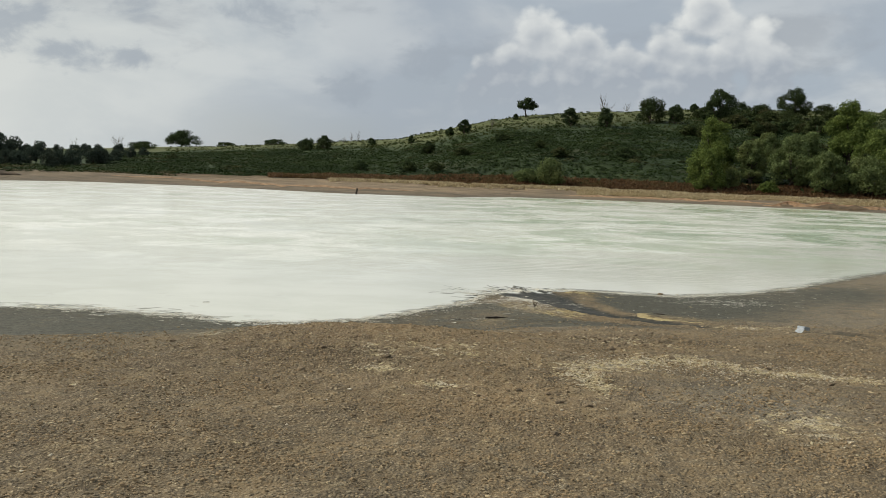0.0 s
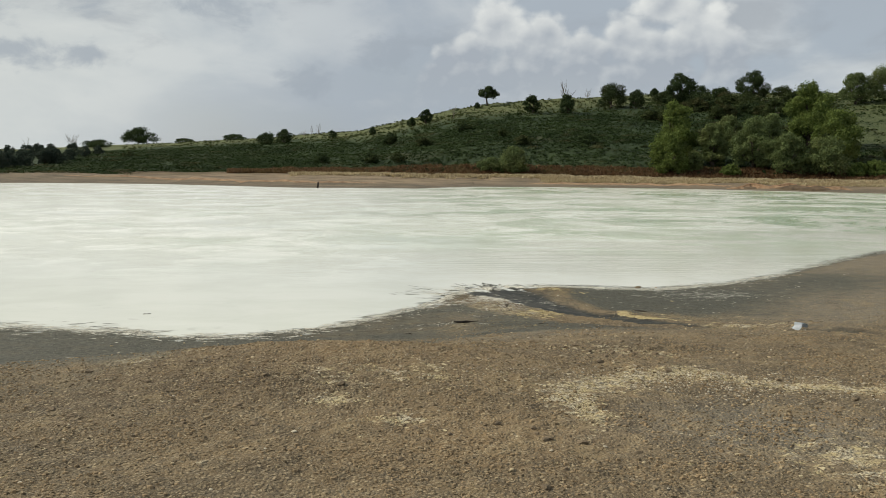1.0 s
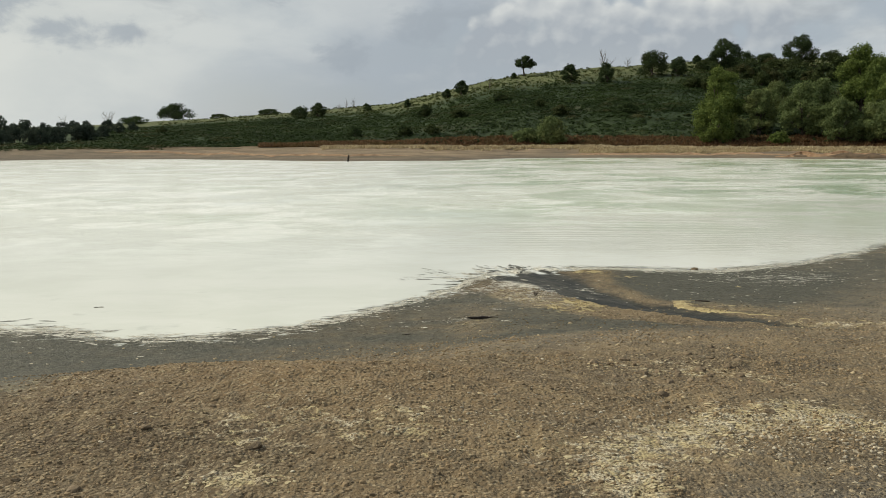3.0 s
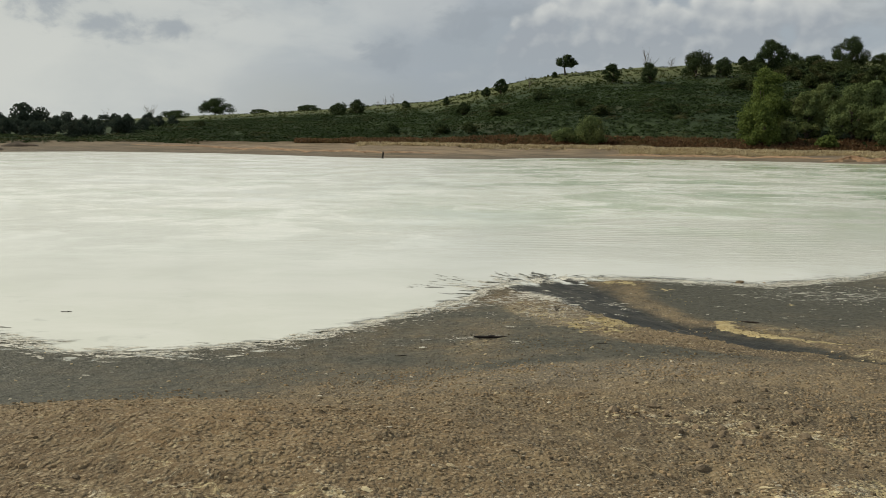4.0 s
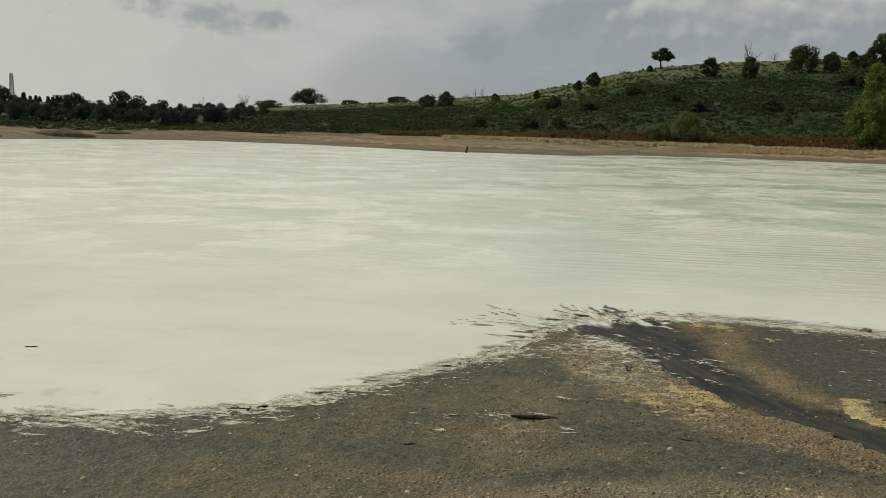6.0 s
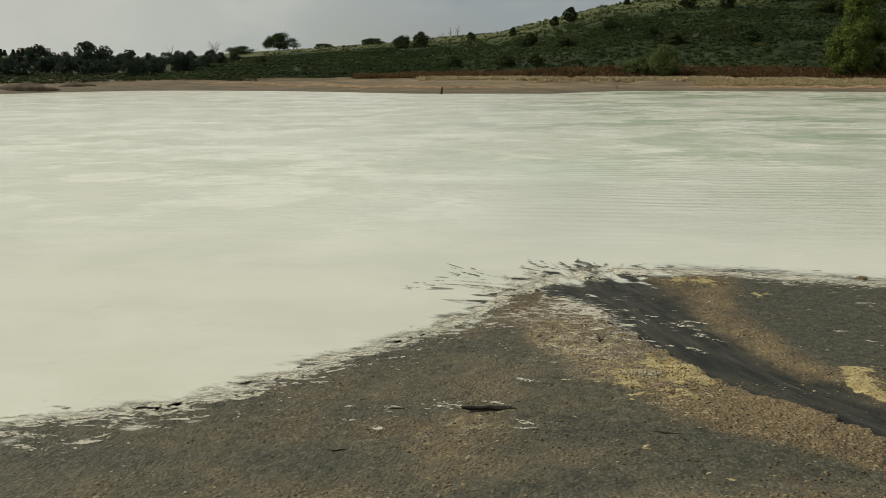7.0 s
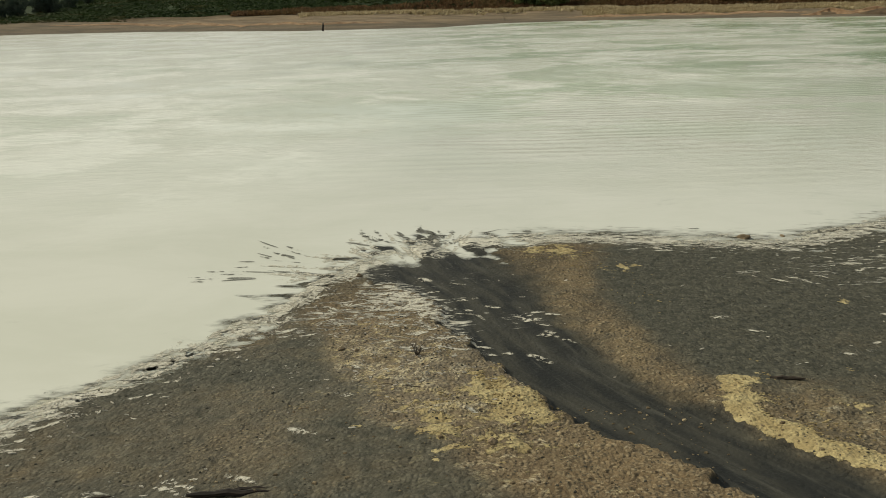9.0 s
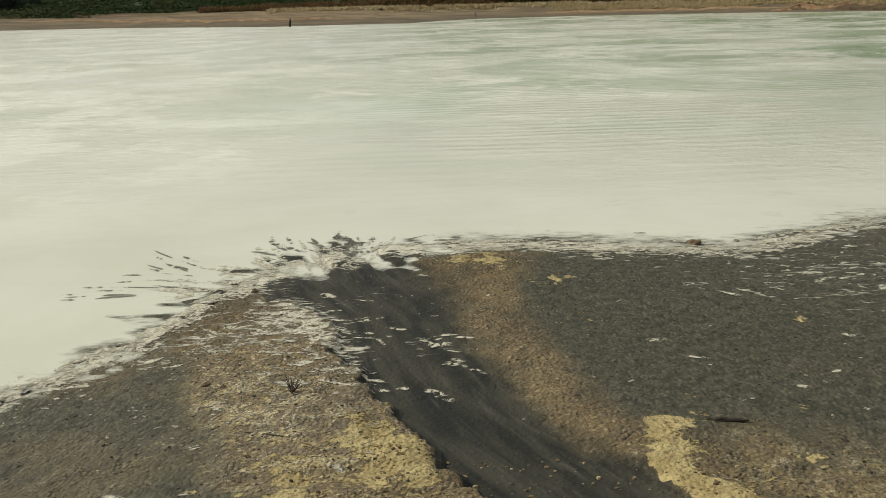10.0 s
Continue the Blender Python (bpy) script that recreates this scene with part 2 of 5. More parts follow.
def water_material():
    m, n = material("milky_sulphur_water")
    at = n.add("ShaderNodeNewGeometry").outputs["Position"]
    drift = n.add("ShaderNodeMapping", {"Vector": at, "Rotation": (0, 0, radians(-6)), "Scale": (0.7, 1.0, 1.0)})
    swirl = n.noise(drift, 0.8, 8, 0.62, 0.4)
    lanes = n.noise(n.vec("MULTIPLY", at, (0.75, 0.9, 1.0)), 0.22, 10, 0.74, 0.4)
    broad = n.noise(n.vec("MULTIPLY", at, (0.5, 1.0, 1.0)), 0.05, 3, 0.5)
    east = n.span(n.add("ShaderNodeSeparateXYZ", {0: at}).outputs[0], -10.0, 8.0)
    milk = n.mix(n.span(swirl, 0.3, 0.7), (0.565, 0.567, 0.487, 1), (0.625, 0.622, 0.548, 1))
    north = n.span(n.add("ShaderNodeSeparateXYZ", {0: at}).outputs[1], 19.0, 34.0)
    calm = n.math("MULTIPLY", n.math("MULTIPLY", n.span(n.noise(at, 0.055, 4, 0.55), 0.34, 0.52), east), north)
    # open water lightened: sky brightness at grazing view put into the milk colour
    milk = n.mix(n.math("MULTIPLY", attr(n, "open_water"), 0.75), milk, n.mix(swirl, (0.76, 0.77, 0.67, 1), (0.87, 0.87, 0.78, 1)))
    # green lanes: the hill's reflection painted into the milk
    mirrored_hill = n.math("MAXIMUM", n.math("MULTIPLY", n.span(lanes, 0.55, 0.45), n.math("MULTIPLY", calm, 0.95)), n.math("MULTIPLY", n.math("MULTIPLY", n.span(lanes, 0.52, 0.62), attr(n, "open_water")), 0.3))
    milk = n.mix(n.math("MULTIPLY", n.span(n.noise(at, 0.35, 9, 0.72), 0.48, 0.58), attr(n, "open_water")), milk, (0.92, 0.92, 0.84, 1))
    milk = n.mix(mirrored_hill, milk, n.mix(n.span(broad, 0.4, 0.6), (0.34, 0.435, 0.29, 1), (0.49, 0.57, 0.415, 1)))
    clot = n.noise(n.vec("MULTIPLY", at, (1.0, 1.8, 1.0)), 1.3, 6, 0.6, 1.0)
    milk = n.mix(n.math("MULTIPLY", n.span(clot, 0.6, 0.76, 0.0, 0.45), attr(n, "rim")), milk, (0.30, 0.30, 0.26, 1))
    ripple = n.add("ShaderNodeTexWave", {"Vector": n.add("ShaderNodeMapping", {"Vector": at, "Rotation": (0, 0, radians(-10)), "Scale": (0.35, 1, 1)}), "Scale": 0.85, "Distortion": 8.0, "Detail": 3.0, "Detail Scale": 0.6})
    ripple.bands_direction = "Y"
    ripple = ripple.outputs[1]
    chop = n.noise(n.vec("MULTIPLY", at, (1.2, 2.6, 1)), 2.2, 5, 0.62)
    gusts = n.span(n.noise(n.vec("MULTIPLY", at, (0.6, 1.0, 1.0)), 0.34, 5, 0.65), 0.42, 0.60)
    ruffled = n.span(n.add("ShaderNodeSeparateXYZ", {0: at}).outputs[0], -1.5, 3.5)
    fetch = n.span(n.add("ShaderNodeSeparateXYZ", {0: at}).outputs[1], 18.6, 22.0)
    ripples = n.math("MULTIPLY", n.math("MULTIPLY", ripple, 0.10), n.math("MULTIPLY", n.math("MULTIPLY", gusts, ruffled), fetch))
    chop = n.math("MULTIPLY", n.math("MULTIPLY", chop, 0.8), n.math("MULTIPLY_ADD", n.span(lanes, 0.38, 0.62), 0.9, 0.1))
    chop = n.math("MULTIPLY", chop, n.math("MULTIPLY_ADD", n.math("MAXIMUM", attr(n, "open_water"), n.math("MULTIPLY", n.math("MULTIPLY", east, fetch), 0.5)), 0.85, 0.03))
    waves = n.math("ADD", ripples, chop)
    normal = n.add("ShaderNodeBump", {"Height": waves, "Strength": 0.75, "Distance": 0.05})
    milky = n.add("ShaderNodeBsdfPrincipled", {"Base Color": milk, "Roughness": 0.14, "IOR": 1.33, "Specular IOR Level": 0.28, "Normal": normal})
    thin = n.add("ShaderNodeBsdfTransparent", {0: (0.93, 0.93, 0.9, 1)})
    edge = n.math("ADD", attr(n, "depth"), n.math("MULTIPLY_ADD", n.noise(n.vec("MULTIPLY", at, (1, 2.2, 1)), 7, 5, 0.6), 0.024, -0.012))
    n.add("ShaderNodeOutputMaterial", {0: n.add("ShaderNodeMixShader", {0: n.span(edge, -0.004, 0.011), 1: thin, 2: milky})})
    return m


def leaf_material(name, dark, light, warm, share=0.15, single=0.65, patch=0.5):
    m, n = material(name)
    spot = n.add("ShaderNodeNewGeometry")
    near = n.add("ShaderNodeTexCoord").outputs["Object"]
    own = n.add("ShaderNodeObjectInfo").outputs["Random"]
    tone = n.math("ADD", n.math("MULTIPLY", spot.outputs["Random Per Island"], single), n.math("MULTIPLY", n.noise(near, patch, 4), 1.15 - single))
    leaf = n.mix(n.span(tone, 0.2, 0.9), (*dark, 1), (*light, 1))
    leaf = n.mix(n.math("MULTIPLY", n.span(n.math("ADD", n.noise(near, 0.22, 2), n.math("MULTIPLY_ADD", own, 0.3, -0.15)), 0.5, 0.68), share * 4), leaf, (*warm, 1))
    front = n.add("ShaderNodeBsdfPrincipled", {"Base Color": leaf, "Roughness": 0.75, "Specular IOR Level": 0.08})
    glow = n.add("ShaderNodeBsdfTranslucent", {0: leaf})
    n.add("ShaderNodeOutputMaterial", {0: n.add("ShaderNodeMixShader", {0: 0.3, 1: front, 2: glow})})
    return m


def plain(name, dark, light, scale, rough=0.85, depth=0.01, spec=0.25, stretch=(1, 1, 1), vary=0.25):
    m, n = material(name)
    near = n.vec("MULTIPLY", n.add("ShaderNodeTexCoord").outputs["Object"], stretch)
    own = n.add("ShaderNodeObjectInfo").outputs["Random"]
    island = n.add("ShaderNodeNewGeometry").outputs["Random Per Island"]
    grain = n.noise(near, scale, 6, 0.65)
    tone = n.math("ADD", grain, n.math("MULTIPLY_ADD", n.math("ADD", own, island), vary, -vary))
    finish(n, n.mix(n.span(tone, 0.3, 0.7), (*dark, 1), (*light, 1)), rough, grain, 0.6, depth, spec)
    return m


GROUND = ground_material()
MILK = water_material()
# oak greens lifted a little: veiling haze put into the leaf colour
OAK = leaf_material("dark_oak_leaves", (0.028, 0.042, 0.020), (0.066, 0.092, 0.034), (0.07, 0.075, 0.026), 0.1)
# willow and olive leaves lightened: fuller sun than the hill's put into their colour
WILLOW = leaf_material("sunlit_green_leaves", (0.055, 0.082, 0.022), (0.17, 0.215, 0.056), (0.22, 0.21, 0.06), 0.12, 0.4)
OLIVE = leaf_material("grey_green_leaves", (0.058, 0.082, 0.032), (0.175, 0.215, 0.082), (0.18, 0.18, 0.065), 0.08, 0.4)
SCRUB = leaf_material("dull_scrub_leaves", (0.03, 0.042, 0.016), (0.07, 0.087, 0.031), (0.09, 0.075, 0.035), 0.12, 0.35)
# bluish lift on wood and cypress leaves: distance haze put into the colour
WOODS = leaf_material("hazed_wood_leaves", (0.034, 0.048, 0.038), (0.065, 0.085, 0.06), (0.07, 0.078, 0.05), 0.08, 0.35)
BRACKEN = leaf_material("green_bracken_fronds", (0.018, 0.032, 0.011), (0.035, 0.054, 0.016), (0.10, 0.08, 0.036), 0.12, 0.08, 0.07)
MEADOW = leaf_material("faded_meadow_grass", (0.036, 0.047, 0.016), (0.072, 0.086, 0.03), (0.13, 0.12, 0.052), 0.12, 0.3)
RUST = leaf_material("withered_bracken_fronds", (0.08, 0.048, 0.026), (0.19, 0.115, 0.06), (0.12, 0.10, 0.04), 0.1)
STRAW = leaf_material("dry_straw_blades", (0.30, 0.24, 0.14), (0.56, 0.47, 0.30), (0.38, 0.29, 0.15), 0.1)
BARK = plain("rough_bark", (0.04, 0.032, 0.024), (0.11, 0.09, 0.07), 8, 0.9, 0.03, 0.2, (1, 1, 0.3))
DEADWOOD = plain("bleached_dead_wood", (0.13, 0.11, 0.09), (0.26, 0.23, 0.19), 9, 0.9, 0.02, 0.2, (1, 1, 0.3))
DRIFTWOOD = plain("charred_wet_wood", (0.018, 0.014, 0.011), (0.075, 0.055, 0.038), 40, 0.8, 0.006, 0.3, (0.15, 1, 1))
STONE = plain("ochre_stones", (0.125, 0.094, 0.056), (0.42, 0.335, 0.205), 30, 0.95, 0.006, vary=0.5)
PALE_STONE = plain("pale_salt_crusted_stones", (0.27, 0.225, 0.155), (0.50, 0.44, 0.33), 30, 0.95, 0.006)
CLOD = plain("dark_soil_clods", (0.085, 0.066, 0.043), (0.22, 0.165, 0.105), 30, 0.95, 0.01)
SALT = plain("pinkish_white_salt", (0.30, 0.265, 0.215), (0.56, 0.52, 0.44), 22, 0.95, 0.005)
PALE_CRUST = plain("pale_ochre_crust", (0.27, 0.215, 0.122), (0.46, 0.385, 0.235), 25, 0.95, 0.006)
CRUMB = plain("crumbled_brown_soil", (0.08, 0.057, 0.033), (0.275, 0.20, 0.115), 30, 0.95, 0.006, vary=0.5)
DARK_GRIT = plain("damp_grey_grit", (0.06, 0.056, 0.043), (0.17, 0.15, 0.112), 30, 0.9, 0.004, vary=0.5)
LEDGE = plain("eroded_ochre_earth", (0.16, 0.095, 0.052), (0.33, 0.22, 0.13), 1.6, 0.95, 0.08)
CRUST = plain("yellow_sulphur_crust", (0.21, 0.16, 0.08), (0.36, 0.285, 0.145), 14, 0.95, 0.01)
SPOIL = plain("dark_spoil_earth", (0.04, 0.029, 0.018), (0.115, 0.08, 0.048), 1.2, 0.95, 0.15)
STEEL = plain("galvanised_steel", (0.22, 0.23, 0.24), (0.36, 0.37, 0.38), 3, 0.5, 0.002)
PLASTER = plain("weathered_plaster", (0.36, 0.33, 0.28), (0.55, 0.52, 0.46), 0.6, 0.9, 0.02)
ROOFING = plain("faded_roof_tiles", (0.13, 0.11, 0.10), (0.22, 0.19, 0.17), 1.5, 0.9, 0.03)
DARK_PANE = plain("dark_window_glass", (0.02, 0.025, 0.03), (0.04, 0.045, 0.05), 1, 0.15, 0.001, 0.5)
PLASTIC = plain("scuffed_pale_plastic", (0.34, 0.38, 0.42), (0.62, 0.66, 0.70), 12, 0.4, 0.004, 0.5)
# ---- terrain as functions of x and y ----
WATER = -0.93                     # level of the pond
ORIGIN = (0.9, 5.0)               # where bearings to the hills are taken from


def smooth(a, b, v):
    u = np.clip((v - a) / (b - a), 0.0, 1.0)
    return u * u * (3 - 2 * u)


def lattice(ix, iy, seed):
    h = (ix * 374761393 + iy * 668265263 + seed * 974634777) & 0xFFFFFFFF
    h = ((h ^ (h >> 13)) * 1274126177) & 0xFFFFFFFF
    return ((h ^ (h >> 16)) & 0xFFFF) / 65535.0


def value_noise(x, y, seed=0):
    """Smooth noise of unit wavelength between -1 and 1."""
    ix, iy = np.floor(x).astype(np.int64), np.floor(y).astype(np.int64)
    fx, fy = x - ix, y - iy
    fx, fy = fx * fx * (3 - 2 * fx), fy * fy * (3 - 2 * fy)
    low = lattice(ix, iy, seed) * (1 - fx) + lattice(ix + 1, iy, seed) * fx
    high = lattice(ix, iy + 1, seed) * (1 - fx) + lattice(ix + 1, iy + 1, seed) * fx
    return 2 * (low * (1 - fy) + high * fy) - 1


def fractal(x, y, seed=0, octaves=4):
    total, gain = 0 * x, 1.0
    for n in range(octaves):
        total = total + gain * value_noise(x * 2.03 ** n + 17.3 * n, y * 2.03 ** n - 9.1 * n, seed + n)
        gain *= 0.5
    return total / 1.6


def blob(x, y, cx, cy, sx, sy, turn=0.0):
    c, s = math.cos(radians(turn)), math.sin(radians(turn))
    u, v = (x - cx) * c + (y - cy) * s, -(x - cx) * s + (y - cy) * c
    return np.exp(-(u / sx) ** 2 - (v / sy) ** 2)


def along(x, y, line, wide):
    """Falls from one on a bent line to nothing beside it."""
    best = np.full(np.shape(x), 1e9)
    for (ax, ay), (bx, by) in zip(line, line[1:]):
        dx, dy = bx - ax, by - ay
        t = np.clip(((x - ax) * dx + (y - ay) * dy) / (dx * dx + dy * dy), 0, 1)
        best = np.minimum(best, (x - ax - t * dx) ** 2 + (y - ay - t * dy) ** 2)
    return np.exp(-best / wide ** 2)


SHORE_X = [-120, -70, -40, -15, -7.3, -5.4, -4.3, -3.4, -2.5, -1.5, -1.0, -0.5, 0.0, 0.48, 0.68, 1.0, 1.4, 1.9, 2.9, 3.8, 4.7, 5.6, 6.5, 8, 10.3, 12.2, 13.7, 20, 30, 50, 75, 120]
SHORE_Y = [90, 50, 24, 14.6, 13.75, 13.65, 13.45, 13.12, 13.1, 13.55, 14.12, 14.78, 15.55, 16.4, 17.15, 17.6, 17.95, 18.2, 18.25, 18.1, 18.0, 18.5, 19.0, 20.4, 23.0, 25.0, 26.3, 32, 42, 58, 85, 120]
FAR_AZ = [-180, -75, -50, -39.7, -33.5, -27, -19.8, -9.6, -1.7, 2, 6, 13.6, 24, 35, 50, 70, 180]
FAR_R = [60, 55, 72, 83.6, 94.6, 101, 95.8, 81, 80.5, 88, 91, 91, 88.5, 85, 75, 60, 60]
SKY_AZ = [-180, -60, -45, -36, -31, -28, -25.7, -22.5, -19, -15, -11.6, -8.7, -5, -1.4, 1.2, 3.4, 5.9, 9.4, 13, 20, 25, 32, 45, 70, 180]
SKY_EL = [0.6, 0.8, 0.75, 0.72, 0.66, 0.6, 0.6, 0.8, 1.0, 1.25, 1.5, 1.8, 2.12, 2.95, 3.6, 3.93, 4.17, 4.32, 4.48, 4.5, 4.4, 4.6, 4.0, 2.0, 0.6]
TOP_AZ = [-180, -28, -22, -10, 0, 6, 15, 25, 40, 180]
TOP_R = [360, 360, 262, 235, 198, 205, 222, 220, 220, 260]
BASE_R = 108.0
SLOPE_Y = [-60, -10, 0, 5, 7, 9, 11, 12, 13.3, 15, 17, 18.2, 19, 20, 24, 40, 4000]
SLOPE_Z = [0.5, 0.10, -0.06, -0.28, -0.34, -0.39, -0.56, -0.68, -0.79, -0.86, -0.917, -0.936, -0.952, -0.99, -1.3, -2.5, -2.5]
SILT_X = [-9, -3.7, -2.8, -2.0, -1.0, 0.0, 0.6, 3.0]      # where gravel gives way to silt
SILT_Y = [6.5, 9.0, 10.0, 10.9, 11.7, 12.0, 13.0, 40.0]
CHANNEL_Y = [8.5, 9.5, 10.5, 11.3, 11.9, 12.3, 12.8, 13.5, 14.14, 14.4, 14.73, 15.05, 15.65, 16.4, 17.2, 18.4]
CHANNEL_X = [10.0, 8.0, 6.6, 5.5, 4.85, 4.25, 3.75, 3.25, 2.87, 2.73, 2.53, 2.36, 2.14, 1.90, 1.50, 1.05]


def polar(x, y):
    return np.degrees(np.arctan2(x - ORIGIN[0], y - ORIGIN[1])), np.hypot(x - ORIGIN[0], y - ORIGIN[1])


def place(az, r):
    return ORIGIN[0] + r * math.sin(radians(az)), ORIGIN[1] + r * math.cos(radians(az))


def channel(x, y):
    """Signed distance east of the run-off channel's middle, and its half width, in metres."""
    mid = np.interp(y, CHANNEL_Y, CHANNEL_X)
    lean = np.interp(y, CHANNEL_Y, np.gradient(CHANNEL_X, CHANNEL_Y))
    wide = 0.17 + 0.13 * smooth(12.5, 14.2, y) + 0.12 * smooth(14.4, 16.5, y) + 0.30 * smooth(16.2, 17.6, y)
    return (x - mid) / np.sqrt(1 + lean ** 2), wide


def height(x, y):
    az, r = polar(x, y)
    shore = np.interp(x, SHORE_X, SHORE_Y) + 0.10 * value_noise(x * 1.7, y * 1.1, 4) * (r < 40)
    yy = y + (18.2 - shore) * smooth(9.0, 13.0, y - np.maximum(shore - 18.2, 0) * smooth(12, 17, y))
    near = np.interp(yy, SLOPE_Y, SLOPE_Z)
    near = near + 0.21 * blob(x, y, -0.5, 8.9, 2.0, 1.25) + 0.05 * blob(x, y, 3.4, 10.6, 2.0, 0.8, -10)
    near = near - 0.13 * blob(x, y, -5.4, 9.6, 2.6, 1.3, 28)
    near = near + 0.13 * blob(x, y, 5.6, 12.0, 2.2, 1.2, -20)
    near = near + 0.02 * fractal(x * 0.55, y * 0.55, 11, 3) * smooth(18.5, 14, yy)
    # the channel, with a crisp crust edge on its western side
    off, wide = channel(x, y)
    cut = smooth(-1.0, -0.86, off / wide + 0.30 * value_noise(x * 2.6, y * 2.6, 7) + 0.22 * value_noise(x * 9, y * 9, 8)) * smooth(1.8, 0.2, off / wide)
    near = near - 0.06 * cut * smooth(8.2, 12.0, y) * smooth(18.4, 16.5, y)
    near = near + 0.025 * blob(x, y, 1.7, 14.4, 0.7, 1.0, 20) + 0.03 * blob(x, y, 2.75, 17.4, 0.55, 0.7, -20)
    # the land stays just clear of the water up to the shoreline
    near = np.where(yy < 18.8, np.maximum(near, WATER + np.interp(yy, [14, 16, 17.3, 18.0, 18.8], [0.05, 0.022, 0.006, 0.0, -0.02])), near)
    # silt fingers where the water laps the mud: drawn out with the run-off at its mouth, along the shore elsewhere
    s, c = 0.9 * y - 0.43 * x, 0.9 * x + 0.43 * y
    mouth = value_noise(c * 6.5, s * 1.9, 21) + 0.7 * value_noise(c * 14, s * 4.5, 23)
    s, c = 0.97 * x + 0.24 * y, 0.97 * y - 0.24 * x
    lap = value_noise(s * 1.6, c * 6.0, 25) + 0.7 * value_noise(s * 4.0, c * 15, 27)
    share = blob(x, y, 1.5, 17.9, 0.9, 0.8)
    shoal = blob(x, y, 0.1, 17.0, 0.9, 0.6)
    near = near + ((0.009 - 0.005 * smooth(2.0, 2.6, x) + 0.011 * shoal) * lap * (1 - share) + 0.024 * mouth * share) * np.exp(-((yy - 18.0 - 0.4 * shoal) / (0.5 + 0.5 * share + 0.4 * shoal)) ** 2)
    # small shoals of silt that break the surface off the mouth and along the tip
    if near.size > 1000 or np.min(np.hypot(x - 1, y - 17.5)) < 3:
        dice = random.Random(77)
        for k in range(40):
            if k < 8:
                cx, cy, long_, wide_, turn = 1.45 + dice.uniform(-0.75, 0.7), 18.0 + dice.uniform(-0.35, 0.5), dice.uniform(0.06, 0.2), dice.uniform(0.02, 0.055), 115 + dice.uniform(-25, 25)
            else:
                cx, cy, long_, wide_, turn = 0.1 + dice.uniform(-0.8, 0.8), 17.0 + dice.uniform(-0.5, 0.6), dice.uniform(0.08, 0.34), dice.uniform(0.02, 0.045), -14 + dice.uniform(-12, 12)
            near = near + dice.uniform(0.007, 0.017) * blob(x, y, cx, cy, long_, wide_, turn)
    # the far bank and the hill
    rim = np.interp(az, FAR_AZ, FAR_R) + 0.8 * value_noise(x * 0.2, y * 0.2, 31)
    top = np.interp(az, TOP_AZ, TOP_R)
    peak = 1.3 + top * np.tan(np.radians(np.interp(az, SKY_AZ, SKY_EL)))
    beach = WATER + np.where(r < rim, 0.03 * (r - rim), 0.78 * np.clip((r - rim) / (BASE_R - rim), 0, 1))
    step = value_noise(x * 0.09 + 3, y * 0.3, 33)
    beach = beach + np.where(r > rim + 1.5, 0.24 * smooth(-0.06, 0.06, step + 0.35 * value_noise(x * 0.5, y * 0.9, 35)) * smooth(rim + 1.5, rim + 5, r), 0)
    u = np.clip((r - BASE_R) / (top - BASE_R), 0, 1)
    rise = u ** 0.92 * (peak + 0.35) + 0.55 * fractal(x * 0.045, y * 0.045, 41, 4) * smooth(0, 0.12, u) * smooth(1.0, 0.8, u)
    far = np.maximum(beach, -2.5) + rise - 0.012 * np.clip(r - top, 0, 3000) * (peak > 4)
    return np.where(r < 45, near, np.maximum(near, far))

# ---- ground sheet and water ----
def graded(low, high, step, near_end, far_end, growth=1.08, most=3.2):
    """Coordinates with even steps between low and high that widen outwards to both ends."""
    def out(start, sign, end):
        got, at, s = [], start, step
        while abs(at - start) < abs(end - start):
            s = min(s * growth, most) if abs(at) < 330 else s * 1.25
            at += sign * s
            got.append(at)
        return got
    return np.array(out(low, -1, near_end)[::-1] + list(np.arange(low, high, step)) + out(high, 1, far_end))


def sheet(name, verts, quads, mat, masks):
    mesh = bpy.data.meshes.new(name)
    mesh.vertices.add(len(verts))
    mesh.vertices.foreach_set("co", verts.astype(np.float32).ravel())
    mesh.loops.add(quads.size)
    mesh.loops.foreach_set("vertex_index", quads.astype(np.int32).ravel())
    mesh.polygons.add(len(quads))
    mesh.polygons.foreach_set("loop_start", np.arange(0, quads.size, 4, dtype=np.int32))
    mesh.update(calc_edges=True)
    mesh.polygons.foreach_set("use_smooth", np.ones(len(quads), bool))
    for key, values in masks.items():
        mesh.attributes.new(key, "FLOAT", "POINT").data.foreach_set("value", np.clip(values, -1, 2).astype(np.float32))
    mesh.materials.append(mat)
    return new(name, mesh)


xs = graded(-3.6, 6.4, 0.037, -2600, 2600)
ys = graded(3.2, 18.8, 0.037, -2600, 3200)
gx, gy = [a.ravel() for a in np.meshgrid(xs, ys)]
gz = height(gx, gy)
g_az, g_r = polar(gx, gy)
shore_gap = np.interp(gx, SHORE_X, SHORE_Y) - gy
ch_off, ch_wide = channel(gx, gy)
in_channel = (1 - 0.45 * smooth(13.6, 12.2, gy)) * smooth(-1.05, -0.9, ch_off / ch_wide + 0.30 * value_noise(gx * 2.6, gy * 2.6, 7) + 0.22 * value_noise(gx * 9, gy * 9, 8)) * smooth(2.3, 0.15, ch_off / ch_wide + 0.35 * value_noise(gx * 3.1, gy * 1.3, 9)) * smooth(8.5, 11.5, gy) * (gy < 19)

